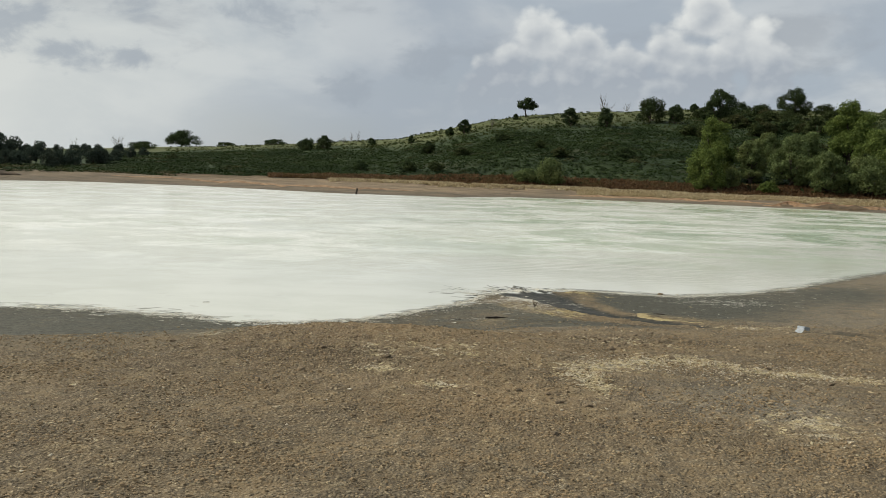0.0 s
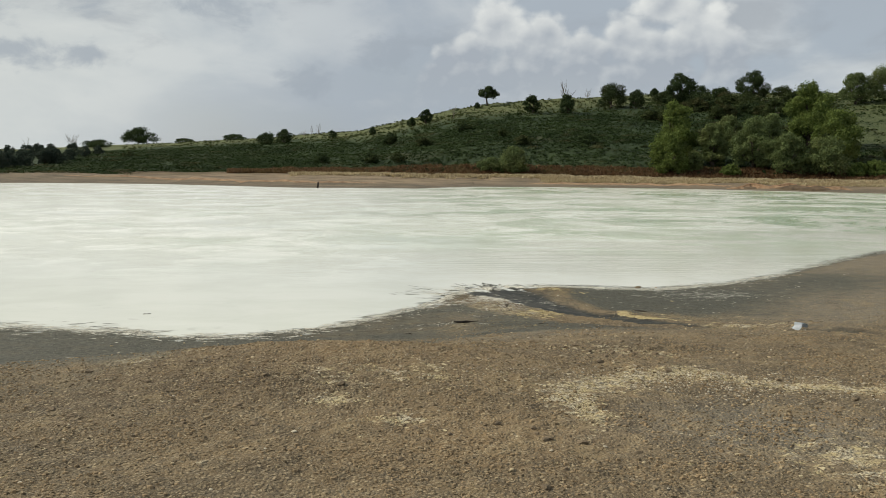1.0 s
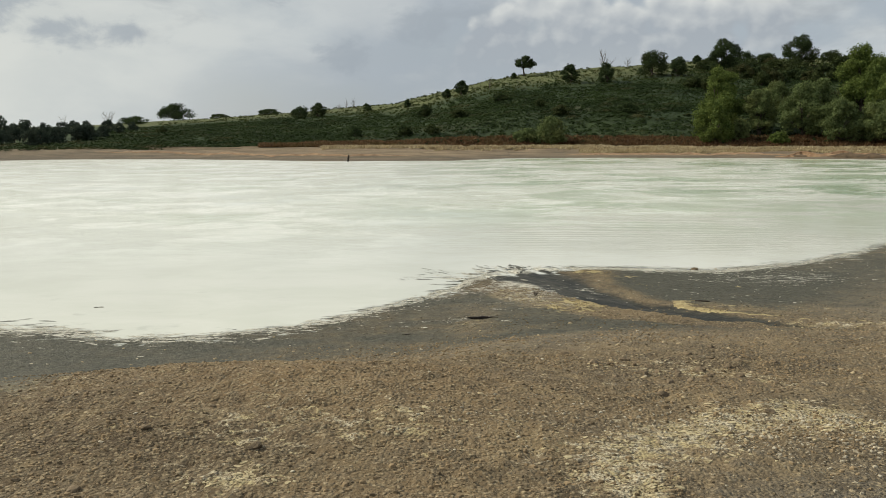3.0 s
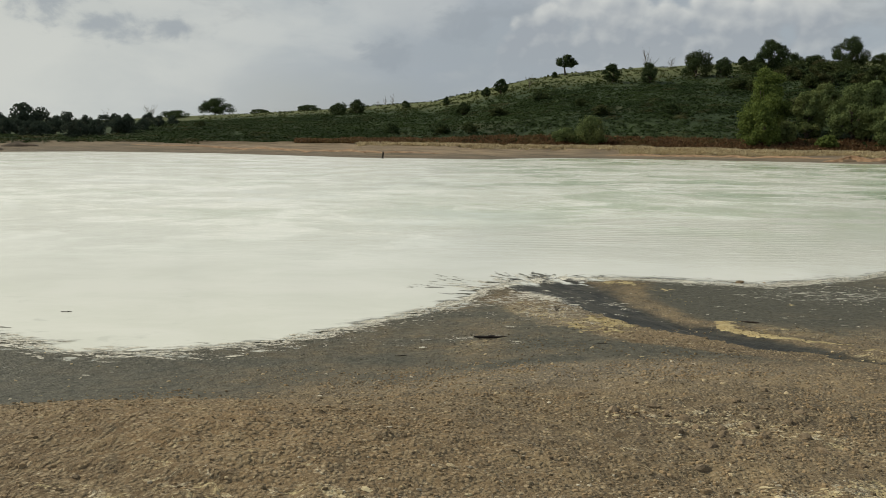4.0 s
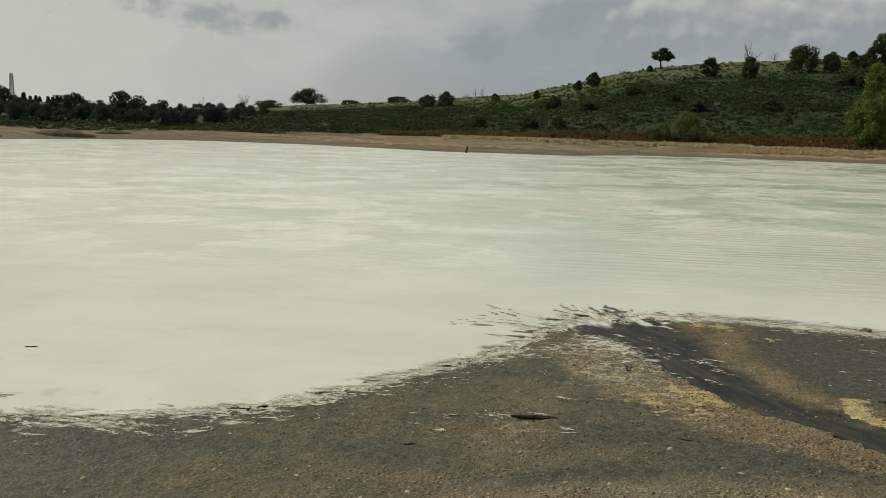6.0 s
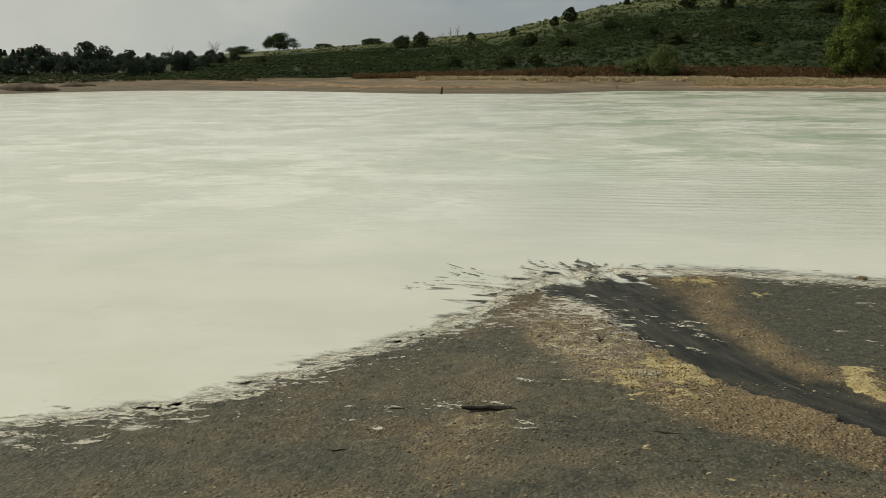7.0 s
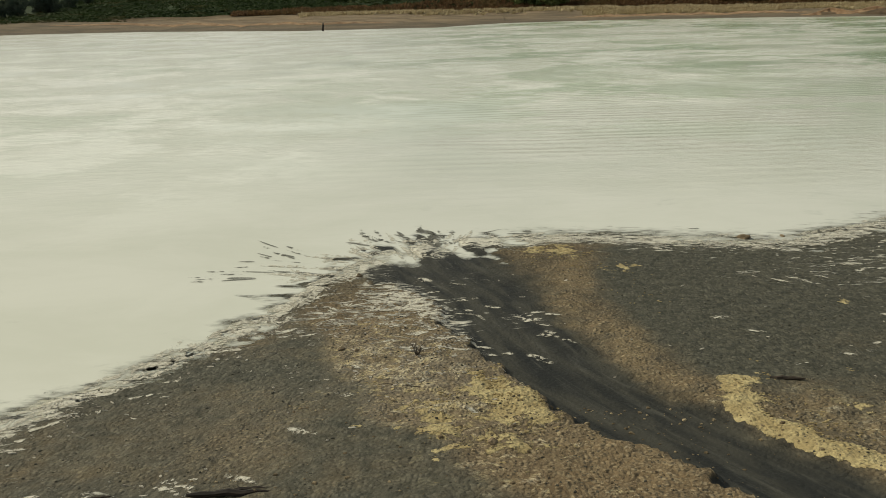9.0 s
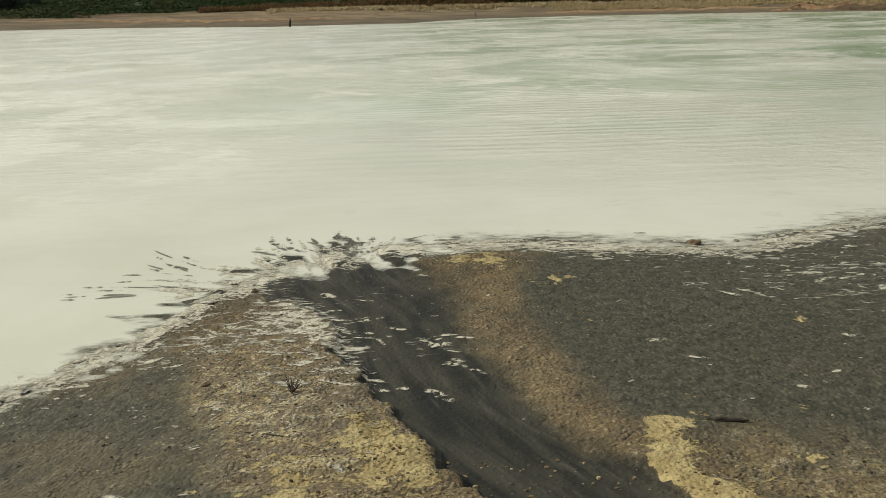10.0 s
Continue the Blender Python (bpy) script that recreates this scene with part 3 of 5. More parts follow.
# where each kind of soil lies
basin = 1.25 * blob(gx, gy, 4.6, 16.9, 2.2, 1.9, 10) + 0.8 * blob(gx, gy, 8.5, 19.0, 2.4, 1.9, 50) + 0.6 * along(gx, gy, [(3.45, 17.6), (3.35, 16.6), (3.35, 15.7), (3.5, 15.1)], 0.38) + (0.36 + 0.25 * value_noise(gx * 1.6, gy * 2.0, 77)) * blob(gx, gy, 4.5, 14.5, 1.5, 1.3)
west = smooth(-0.8, -2.4, gx)
strip = (0.66 + 0.22 * west) * smooth(0, 1, (4.0 + 1.4 * west - shore_gap) / 1.8) * smooth(1.6, 0.4, gx)
near_edge = 0.95 * smooth(0.8, 0.2, shore_gap)
mouth = 1.1 * blob(gx, gy, 1.4, 17.3, 0.75, 0.7, -35)
flow = in_channel * np.where(gy > 13, 1.1, 0.75)
wet = np.maximum.reduce([np.clip(basin, 0, 1), strip, near_edge, mouth, 0.7 * smooth(-0.35, 0.35, gy - np.interp(gx, SILT_X, SILT_Y) + 0.3 * value_noise(gx * 1.4, gy * 1.8, 85)) * smooth(0.6, -0.6, gx), 0.40 * smooth(-1.6, -2.8, gx) * smooth(6.6, 8.4, gy), 0.15 * smooth(-0.2, -2.2, gx) * smooth(3.0, 5.0, gy) * smooth(12.5, 10.5, gy), 0.5 * blob(gx, gy, -0.4, 13.0, 2.0, 1.25, 8)])
lobe = blob(gx, gy, 1.75, 14.6, 0.75, 0.9, 25) + 0.9 * blob(gx, gy, 1.05, 15.9, 0.5, 0.55, 30) + blob(gx, gy, 2.5, 13.4, 0.7, 0.5, -35)
ridge = along(gx, gy, [(2.55, 17.9), (2.7, 17.2), (2.72, 16.3), (2.86, 15.5), (3.02, 15.0), (3.2, 14.6)], 0.17) + blob(gx, gy, 2.62, 17.6, 0.5, 0.4)
wet = np.maximum(wet - 0.32 * lobe - 0.26 * np.clip(ridge, 0, 1), 0.9 * flow * (1 - 0.9 * np.clip(ridge, 0, 1)))
bound = np.interp(gy, [12.0, 12.5, 13.0, 14.2, 16.0, 17.0], [4.2, 3.3, 2.55, 1.45, 0.72, 0.6]) + 0.12 * value_noise(gx * 3, gy * 3, 71)
wet = np.maximum(wet, (0.70 + 0.28 * value_noise(gx * 1.4, gy * 2.2, 75)) * smooth(0.18, -0.12, gx - bound) * smooth(11.2, 12.4, gy + 0.3 * value_noise(gx * 1.5, gy * 1.5, 73)) * smooth(6.5, 5.5, shore_gap) * smooth(-4, -1, gx + 3))
wet = np.where((gy < 30) & (g_r < 45), wet, 0)
yellow = 1.2 * blob(gx, gy, 2.10, 14.5, 0.19, 0.42, 28) + 0.6 * blob(gx, gy, 1.62, 14.3, 0.26, 0.3) + 0.5 * blob(gx, gy, 2.0, 13.9, 0.36, 0.25, -30) + 0.7 * blob(gx, gy, 2.62, 17.65, 0.42, 0.28, -20) + 0.5 * blob(gx, gy, 3.1, 17.1, 0.22, 0.16) + 0.4 * blob(gx, gy, 4.53, 16.2, 0.12, 0.08)
yellow = yellow + 1.15 * along(gx, gy, [(3.36, 14.72), (3.35, 14.5), (3.30, 14.3), (3.38, 14.15), (3.5, 13.9), (3.75, 13.7), (4.1, 13.45)], 0.125) + 0.45 * blob(gx, gy, 4.05, 14.35, 0.4, 0.3) + 0.5 * along(gx, gy, [(4.1, 13.1), (4.6, 12.75), (5.3, 12.4)], 0.16)
yellow = np.where(in_channel > 0.5, yellow - 0.8, yellow)
pale = 0.60 * along(gx, gy, [(1.35, 7.6), (1.75, 8.1), (2.2, 8.45), (2.7, 8.75)], 0.26) + 0.56 * along(gx, gy, [(2.75, 8.65), (3.1, 8.25), (3.7, 8.1), (4.3, 8.0)], 0.18) + 0.7 * blob(gx, gy, 1.5, 7.2, 0.14, 0.3) + 0.55 * blob(gx, gy, 0.15, 7.05, 0.22, 0.14) + 0.6 * blob(gx, gy, -0.42, 7.43, 0.2, 0.1) + 0.3 * blob(gx, gy, -0.55, 7.9, 0.3, 0.4) + 0.35 * blob(gx, gy, 0.3, 8.1, 0.6, 0.3) + 0.45 * blob(gx, gy, 2.9, 6.2, 0.4, 0.6) + 0.5 * blob(gx, gy, -2.3, 8.9, 0.35, 0.5, -20) + 0.45 * blob(gx, gy, 4.4, 12.5, 0.8, 0.2, -20) + 0.34 * blob(gx, gy, 1.3, 15.2, 0.8, 0.7) + 0.30 * blob(gx, gy, 1.75, 14.25, 0.6, 0.6) + 0.3 * blob(gx, gy, 4.2, 14.3, 0.9, 0.6) + 0.30 * blob(gx, gy, 1.2, 13.2, 1.2, 0.5) + 0.4 * blob(gx, gy, 2.3, 9.9, 0.8, 0.25, -25) + 0.12
foam_line = np.exp(-((shore_gap - 0.12) / 0.30) ** 2) * (0.8 + 0.2 * value_noise(gx * 0.9, gy * 0.9, 79))
foam = np.where(g_r < 45, (0.6 + 0.18 * smooth(-2.2, -1, gx) * smooth(1.6, 0.8, gx)) * foam_line + 0.42 * blob(gx, gy, 1.1, 16.1, 0.75, 0.5, 40) + 0.3 * blob(gx, gy, 1.5, 15.3, 0.4, 0.6) + 0.3 * along(gx, gy, [(0.9, 17.05), (1.35, 16.5), (1.75, 15.9), (1.9, 15.3)], 0.16) + 0.34 * blob(gx, gy, 2.2, 15.9, 0.22, 0.3) + 0.3 * blob(gx, gy, 0.4, 13.6, 0.9, 0.25) + 0.34 * blob(gx, gy, 5.6, 16.9, 1.2, 0.9) + 0.22 * smooth(3, 1, shore_gap) * (shore_gap > -0.5), 0)
brown = 0.5 * np.clip(lobe, 0, 1) + 0.9 * blob(gx, gy, -0.7, 8.9, 1.9, 0.9) + 0.6 * blob(gx, gy, 0.6, 6.6, 1.2, 0.8)
grey = 0.9 * blob(gx, gy, 2.6, 6.9, 0.9, 0.7)  + 0.8 * blob(gx, gy, 1.4, 11.9, 1.8, 0.8) + 0.8 * blob(gx, gy, 1.3, 14.8, 1.1, 1.1) + 0.8 * smooth(3.5, 6, gx) * smooth(10.5, 13, gy) 
umber = 0.55 * blob(gx, gy, -1.7, 8.5, 1.1, 1.2) + 0.6 * blob(gx, gy, -2.2, 7.2, 1.2, 2.3, -12) + 0.75 * blob(gx, gy, 2.2, 10.0, 0.75, 0.5, -25) + 0.45 * blob(gx, gy, 0.7, 5.9, 1.1, 0.6, 10) + 0.5 * blob(gx, gy, -1.1, 7.9, 0.7, 0.3, 15) + 0.4 * blob(gx, gy, 4.2, 9.4, 1.0, 0.5) + 0.7 * blob(gx, gy, 2.7, 13.0, 1.1, 0.5, -28)
umber = umber + 0.3 * smooth(0.15, 0.6, fractal(gx * 0.8, gy * 1.0, 57, 3)) * (gy < 12)
rim = np.interp(g_az, FAR_AZ, FAR_R)
bank = smooth(40, 60, g_r)
bank_low = np.exp(-np.clip(g_r - rim, 0, 99) / 8.0) * bank
turf = smooth(BASE_R - 1.0, BASE_R + 3, g_r + 2.0 * value_noise(gx * 0.3, gy * 0.3, 51)) + smooth(-30, -60, gy)
top_r = np.interp(g_az, TOP_AZ, TOP_R)
climb = (g_r - BASE_R) / (top_r - BASE_R)
dry = np.maximum(smooth(0.62, 0.9, climb + 0.12 * value_noise(gx * 0.06, gy * 0.06, 53)), 0.55 * smooth(24.3, 26.5, g_az) * smooth(0.08, 0.3, climb + 0.15 * value_noise(gx * 0.1, gy * 0.1, 55)))
rust = np.exp(-((g_r - BASE_R - 2.2) / 2.4) ** 2) * smooth(-45, -5, g_az)

# crumbled relief of the near ground
close = (g_r < 22) & (gy > -3)
lumps = np.maximum(fractal(gx[close] * 8.5, gy[close] * 8.5, 81, 3), 0) * smooth(-0.3, 0.4, fractal(gx[close] * 1.1, gy[close] * 1.1, 83, 2))
gz[close] += (0.022 * lumps + 0.012 * fractal(gx[close] * 4.5, gy[close] * 4.5, 61, 3) + 0.012 * value_noise(gx[close] * 12, gy[close] * 12, 67) + 0.010 * np.abs(value_noise(gx[close] * 19, gy[close] * 19, 69))) * (1 - 0.8 * np.clip(wet[close], 0, 1)) * smooth(-0.1, 0.5, shore_gap[close])
gz += 0.010 * np.clip(yellow, 0, 1) * (g_r < 30)

cols, rows_n = len(xs), len(ys)
ix, iy = [a.ravel() for a in np.meshgrid(np.arange(cols - 1), np.arange(rows_n - 1))]
quads = np.stack([iy * cols + ix, iy * cols + ix + 1, (iy + 1) * cols + ix + 1, (iy + 1) * cols + ix], 1)
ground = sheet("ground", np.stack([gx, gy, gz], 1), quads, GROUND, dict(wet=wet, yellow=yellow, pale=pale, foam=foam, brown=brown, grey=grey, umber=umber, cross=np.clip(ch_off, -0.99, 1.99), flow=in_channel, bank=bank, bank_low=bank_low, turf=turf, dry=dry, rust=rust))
tagged(ground, "gravelly ochre mud with wet silt, sandy bank and scrubby hill", "ground", kind="structure")

deep = WATER - gz
covered = (deep[quads].max(1) > -0.02) & (np.hypot(gx[quads[:, 0]], gy[quads[:, 0]]) < 135) & (gy[quads[:, 0]] > 11)
used, index = np.unique(quads[covered], return_inverse=True)
wq = index.reshape(-1, 4)
wv = np.stack([gx[used], gy[used], np.full(len(used), WATER)], 1)
near_rim = np.exp(-np.clip(-shore_gap[used], 0, 50) / 2.6)
open_water = smooth(3, 16, -shore_gap[used])
water = sheet("water", wv, wq, MILK, dict(depth=deep[used], rim=near_rim, open_water=open_water))
tagged(water, "opaque milky white-green pond water with faint ripples", "water", kind="structure")


def surface(x, y):
    """Height of the built ground sheet at arrays of places."""
    x, y = np.asarray(x, float), np.asarray(y, float)
    i = np.clip(np.searchsorted(xs, x) - 1, 0, cols - 2)
    j = np.clip(np.searchsorted(ys, y) - 1, 0, rows_n - 2)
    u, v = (x - xs[i]) / (xs[i + 1] - xs[i]), (y - ys[j]) / (ys[j + 1] - ys[j])
    z = gz.reshape(rows_n, cols)
    return (z[j, i] * (1 - u) + z[j, i + 1] * u) * (1 - v) + (z[j + 1, i] * (1 - u) + z[j + 1, i + 1] * u) * v


def ground_z(x, y):
    return float(surface([x], [y])[0])


# ---- helpers for things ----
def part(name, bm, mat, parent=None, label="", smooth_faces=False):
    mesh = bpy.data.meshes.new(name)
    bm.to_mesh(mesh)
    bm.free()
    mesh.materials.append(mat)
    if smooth_faces:
        mesh.polygons.foreach_set("use_smooth", np.ones(len(mesh.polygons), bool))
    ob = new(name, mesh)
    ob.parent = parent
    return tagged(ob, label)


def soup(name, verts, faces, mat, parent=None):
    mesh = bpy.data.meshes.new(name)
    mesh.from_pydata(verts, [], faces)
    mesh.materials.append(mat)
    ob = new(name, mesh)
    ob.parent = parent
    return ob


def tube(bm, points, radii, sides=6):
    """A bent tapering limb through the points."""
    rings = []
    for i, p in enumerate(points):
        d = (points[min(i + 1, len(points) - 1)] - points[max(i - 1, 0)]).normalized()
        a = d.orthogonal().normalized()
        b = d.cross(a)
        rings.append([bm.verts.new(p + radii[i] * (math.cos(k * math.tau / sides) * a + math.sin(k * math.tau / sides) * b)) for k in range(sides)])
    for r, s in zip(rings, rings[1:]):
        for k in range(sides):
            bm.faces.new((r[k], r[(k + 1) % sides], s[(k + 1) % sides], s[k]))
    bm.faces.new(rings[0][::-1])
    bm.faces.new(rings[-1])


def limb(bm, rng, start, way, length, thick, bend=0.25, steps=4, sides=5):
    points, at, d = [start.copy()], start.copy(), way.normalized()
    for _ in range(steps):
        d = (d + bend * Vector((rng.uniform(-1, 1), rng.uniform(-1, 1), rng.uniform(-0.3, 0.8)))).normalized()
        at = at + d * length / steps
        points.append(at.copy())
    tube(bm, points, [thick * (1 - 0.75 * i / steps) for i in range(steps + 1)], sides)
    return points


def leaves(rng, lumps, count, size, droop=0.0):
    """Leaf sprays on and inside a heap of lumps (centre, radii), as separate bent blades."""
    verts, faces = [], []
    weights = [r[0] * r[1] + r[0] * r[2] for _, r in lumps]
    for c, r in rng.choices(lumps, weights, k=count):
        d = Vector((rng.gauss(0, 1), rng.gauss(0, 1), rng.gauss(0, 1))).normalized()
        k = rng.uniform(0.6, 1.08) if rng.random() < 0.85 else rng.uniform(1.05, 1.4)
        p = c + Vector((d.x * r[0], d.y * r[1], d.z * r[2])) * k
        face = (d + 0.75 * Vector((rng.uniform(-1, 1), rng.uniform(-1, 1), rng.uniform(-0.7, 1.0)))).normalized()
        side = face.orthogonal().normalized()
        side = side * math.cos(t := rng.uniform(0, math.tau)) + face.cross(side) * math.sin(t)
        out = face.cross(side)
        s, w = size * rng.uniform(0.6, 1.4), size * rng.uniform(0.28, 0.55)
        up = face * s * 0.2
        b = len(verts)
        verts += [p - out * s * 0.5, p + side * w + up, p + out * s * 0.5, p - side * w + up]
        faces += [(b, b + 1, b + 2), (b, b + 2, b + 3)]
    return verts, faces


def tree(name, seed, high, wide, mat, stem=0.25, count=2600, size=0.34, lumps=14, label="", category="tree", lopsided=0.0):
    """A tree whose crown is a heap of leafy lumps round its limbs; stem: bare share of its height."""
    rng = random.Random(seed)
    root = new(name)
    bm = bmesh.new()
    crown_low, heap = high * stem, []
    fork = Vector((rng.uniform(-0.1, 0.1) * wide, rng.uniform(-0.1, 0.1) * wide, high * max(stem, 0.12) * 1.1))
    tube(bm, [Vector((0, 0, -0.25)), Vector((0, 0, 0.1 * high)) * 0.5 + fork * 0.3, fork], [0.045 * high + 0.03, 0.035 * high + 0.02, 0.028 * high + 0.02], 8)
    for i in range(lumps):
        a = math.tau * (i * 0.618 + rng.uniform(-0.1, 0.1))
        f = (i + 0.5) / lumps
        reach = wide / 2 * (0.86 * math.sin(math.pi * min(0.95, 0.22 + 0.74 * f)) ** 0.8 * rng.choice((0.45, 0.8, 0.95, 1.08)))
        zc = crown_low + (high - crown_low) * min(0.92, max(0.08, 0.10 + 0.8 * f + rng.uniform(-0.07, 0.07)))
        c = Vector((reach * math.cos(a) + lopsided * wide * f, reach * math.sin(a), zc))
        r = wide * rng.uniform(0.10, 0.19)
        heap.append((c, (r, r, min(r, (high - crown_low) * 0.22) * rng.uniform(0.7, 1.0))))
        if i % 3 == 0:
            mid = fork.lerp(c, 0.5) + Vector((0, 0, -0.05 * high))
            tube(bm, [fork, mid, c], [0.02 * high + 0.012, 0.012 * high + 0.01, 0.004 * high + 0.006], 5)
    part("trunk", bm, BARK, root, smooth_faces=True)
    verts, faces = leaves(rng, heap, count, size, 0.2)
    low = 0.03
    for v in verts:
        v.z = max(v.z, low)
    soup("crown", verts, faces, mat, root)
    return tagged(root, label, category)


def bare_tree(name, seed, high, wide, mat, label, limbs=9):
    rng = random.Random(seed)
    root = new(name)
    bm = bmesh.new()
    spine = limb(bm, rng, Vector((0, 0, -0.2)), Vector((0.05, 0, 1)), high * 0.62, 0.035 * high, 0.12, 5, 7)
    part("trunk", bm, mat, root, smooth_faces=True)
    for i in range(limbs):
        bm = bmesh.new()
        a = i * 2.4 + rng.uniform(-0.4, 0.4)
        start = spine[2 + i % 4]
        pts = limb(bm, rng, start, Vector((math.cos(a) * wide / high, math.sin(a) * wide / high, 0.9)), high * rng.uniform(0.35, 0.6), 0.015 * high, 0.25)
        for j in (1, 2, 3, 3, 4):
            limb(bm, rng, pts[j], Vector((rng.uniform(-1, 1), rng.uniform(-1, 1), 0.7)), high * 0.2, 0.006 * high + 0.004, 0.3, 3, 4)
        part("branch", bm, mat, root)
    return tagged(root, label, "tree")


def stand(thing, az, r, turn=0.0, scale=(1, 1, 1), sink=0.0):
    x, y = place(az, r)
    m = pose(x, y, ground_z(x, y) - sink, 0, 0, turn) @ Matrix.Diagonal((*scale, 1))
    thing.matrix_basis = m
    return thing


def again(thing, az, r, turn=0.0, scale=(1, 1, 1)):
    x, y = place(az, r)
    keep = thing.scale.copy()
    thing.scale = (1, 1, 1)
    got = copy_thing(thing, pose(x, y, ground_z(x, y), 0, 0, turn) @ Matrix.Diagonal((*scale, 1)))
    thing.scale = keep
    return got


# ---- trees and bushes on the hill ----
HILL_TREES = [
    # bearing, distance, height, width, bare stem, kind, lean of the crown
    (3.31, 198, 4.3, 4.1, 0.42, "oak", 0.12), (2.65, 195, 1.3, 1.4, 0.0, "oak", 0), (-0.77, 178, 2.9, 2.5, 0.1, "oak", 0), (-1.73, 186, 1.9, 1.9, 0.05, "oak", 0),
    (6.26, 173, 3.5, 3.6, 0.02, "oak", 0), (8.58, 173, 3.8, 3.3, 0.0, "oak", 0), (11.37, 186, 5.0, 6.4, 0.03, "oak", 0), (12.99, 184, 3.7, 3.4, 0.05, "oak", 0),
    (14.11, 205, 2.5, 2.1, 0.3, "oak", 0), (15.78, 186, 7.2, 6.0, 0.05, "oak", 0), (16.92, 197, 3.8, 4.6, 0.0, "oak", 0), (18.15, 208, 2.8, 5.4, 0.0, "oak", 0),
    (20.09, 200, 6.6, 6.5, 0.1, "oak", 0), (21.8, 210, 2.2, 5.0, 0.0, "oak", 0), (25.98, 188, 6.2, 6.4, 0.05, "olive", 0), (27.65, 190, 6.5, 7.4, 0.05, "olive", 0),
    (28.95, 193, 7.3, 7.4, 0.05, "olive", 0), (30.6, 200, 6.6, 7.0, 0.05, "olive", 0), (33.0, 200, 6.0, 8.0, 0.05, "olive", 0),
    (-4.3, 185, 1.7, 1.3, 0.05, "oak", 0), (-6.9, 200, 1.8, 1.8, 0.0, "oak", 0), (-10.09, 190, 3.0, 3.4, 0.05, "oak", 0), (-11.28, 186, 2.6, 4.2, 0.0, "oak", 0),
    (-13.29, 236, 1.5, 6.2, 0.0, "oak", 0), (-19.06, 256, 4.4, 10.0, 0.1, "oak", 0), (-21.4, 248, 2.0, 8.0, 0.0, "oak", 0), (-16.3, 250, 1.1, 5.0, 0.0, "oak", 0),
    (-3.2, 150, 2.2, 2.6, 0.0, "oak", 0),
]
TREE_LOOK = {"oak": (OAK, "dark green rounded oak standing on the scrubby hillside"), "olive": (OLIVE, "grey-green leafy tree on the grassy hill shoulder"), "willow": (WILLOW, "sunlit yellow-green bushy tree on the pond bank"), "bank_olive": (OLIVE, "dense grey-green bushy tree on the pond bank")}
for i, (az, r, high, wide, stem, kind, lop) in enumerate(HILL_TREES):
    leaf, words = TREE_LOOK[kind]
    if high < 2.3:
        words = words.replace("rounded oak standing", "low bush")
    stand(tree("hill_tree" if high >= 2.3 else "hill_bush", 100 + i, high, wide, leaf, stem, int(300 + 170 * high * wide), 0.26, 22, words, "tree" if high >= 2.3 else "bush", lop), az, r)

BANK_TREES = [
    (15.7, 118, 8.2, 6.4, 0.03, "willow"), (15.2, 111, 5.0, 5.4, 0.0, "willow"), (16.9, 112, 2.6, 2.4, 0.0, "bank_olive"), (18.03, 115, 5.9, 4.2, 0.05, "bank_olive"), (20.5, 113, 6.7, 5.4, 0.02, "bank_olive"), (21.4, 118, 6.4, 4.4, 0.02, "bank_olive"),
    (22.5, 110.5, 5.1, 5.0, 0.0, "bank_olive"), (23.62, 129, 8.9, 7.4, 0.1, "willow"), (25.3, 119, 6.6, 6.6, 0.02, "willow"), (24.9, 110.5, 4.4, 6.0, 0.0, "bank_olive"),
    (26.6, 110, 1.7, 2.6, 0.0, "willow"), (27.6, 110.5, 1.9, 2.8, 0.0, "willow"), (19.2, 109.6, 1.5, 2.4, 0.0, "willow"), (31.6, 116, 4.5, 5.5, 0.0, "willow"), (5.1, 110, 3.4, 4.4, 0.0, "bank_olive"), (3.4, 111, 1.8, 3.6, 0.0, "bank_olive"), (18.8, 130, 4.6, 5.0, 0.05, "bank_olive"),
]
for i, (az, r, high, wide, stem, kind) in enumerate(BANK_TREES):
    leaf, words = TREE_LOOK[kind]
    stand(tree("bank_tree", 200 + i, high, 0.9 * wide, leaf, stem, int(400 + 200 * high * wide), 0.25, 34, words), az, r, sink=0.05)

stand(bare_tree("dead_tree", 7, 5.2, 3.8, DEADWOOD, "bare dead tree with forked grey limbs"), 8.45, 190)
stand(bare_tree("dead_tree", 8, 2.5, 2.6, DEADWOOD, "small leafless shrub on the hill crest"), 9.84, 205)
stand(bare_tree("dead_tree", 9, 4.6, 4.0, DEADWOOD, "leafless grey tree above the wood"), -22.9, 232)
for i, (az, r, high) in enumerate(((-8.3, 212, 2.4), (-7.8, 214, 2.6), (-8.8, 210, 2.0), (1.05, 178, 2.6), (-25.5, 215, 3.4))):
    stand(bare_tree("dead_tree", 20 + i, high, high * 0.6, DEADWOOD, "thin leafless sapling on the hillside", 6), az, r)

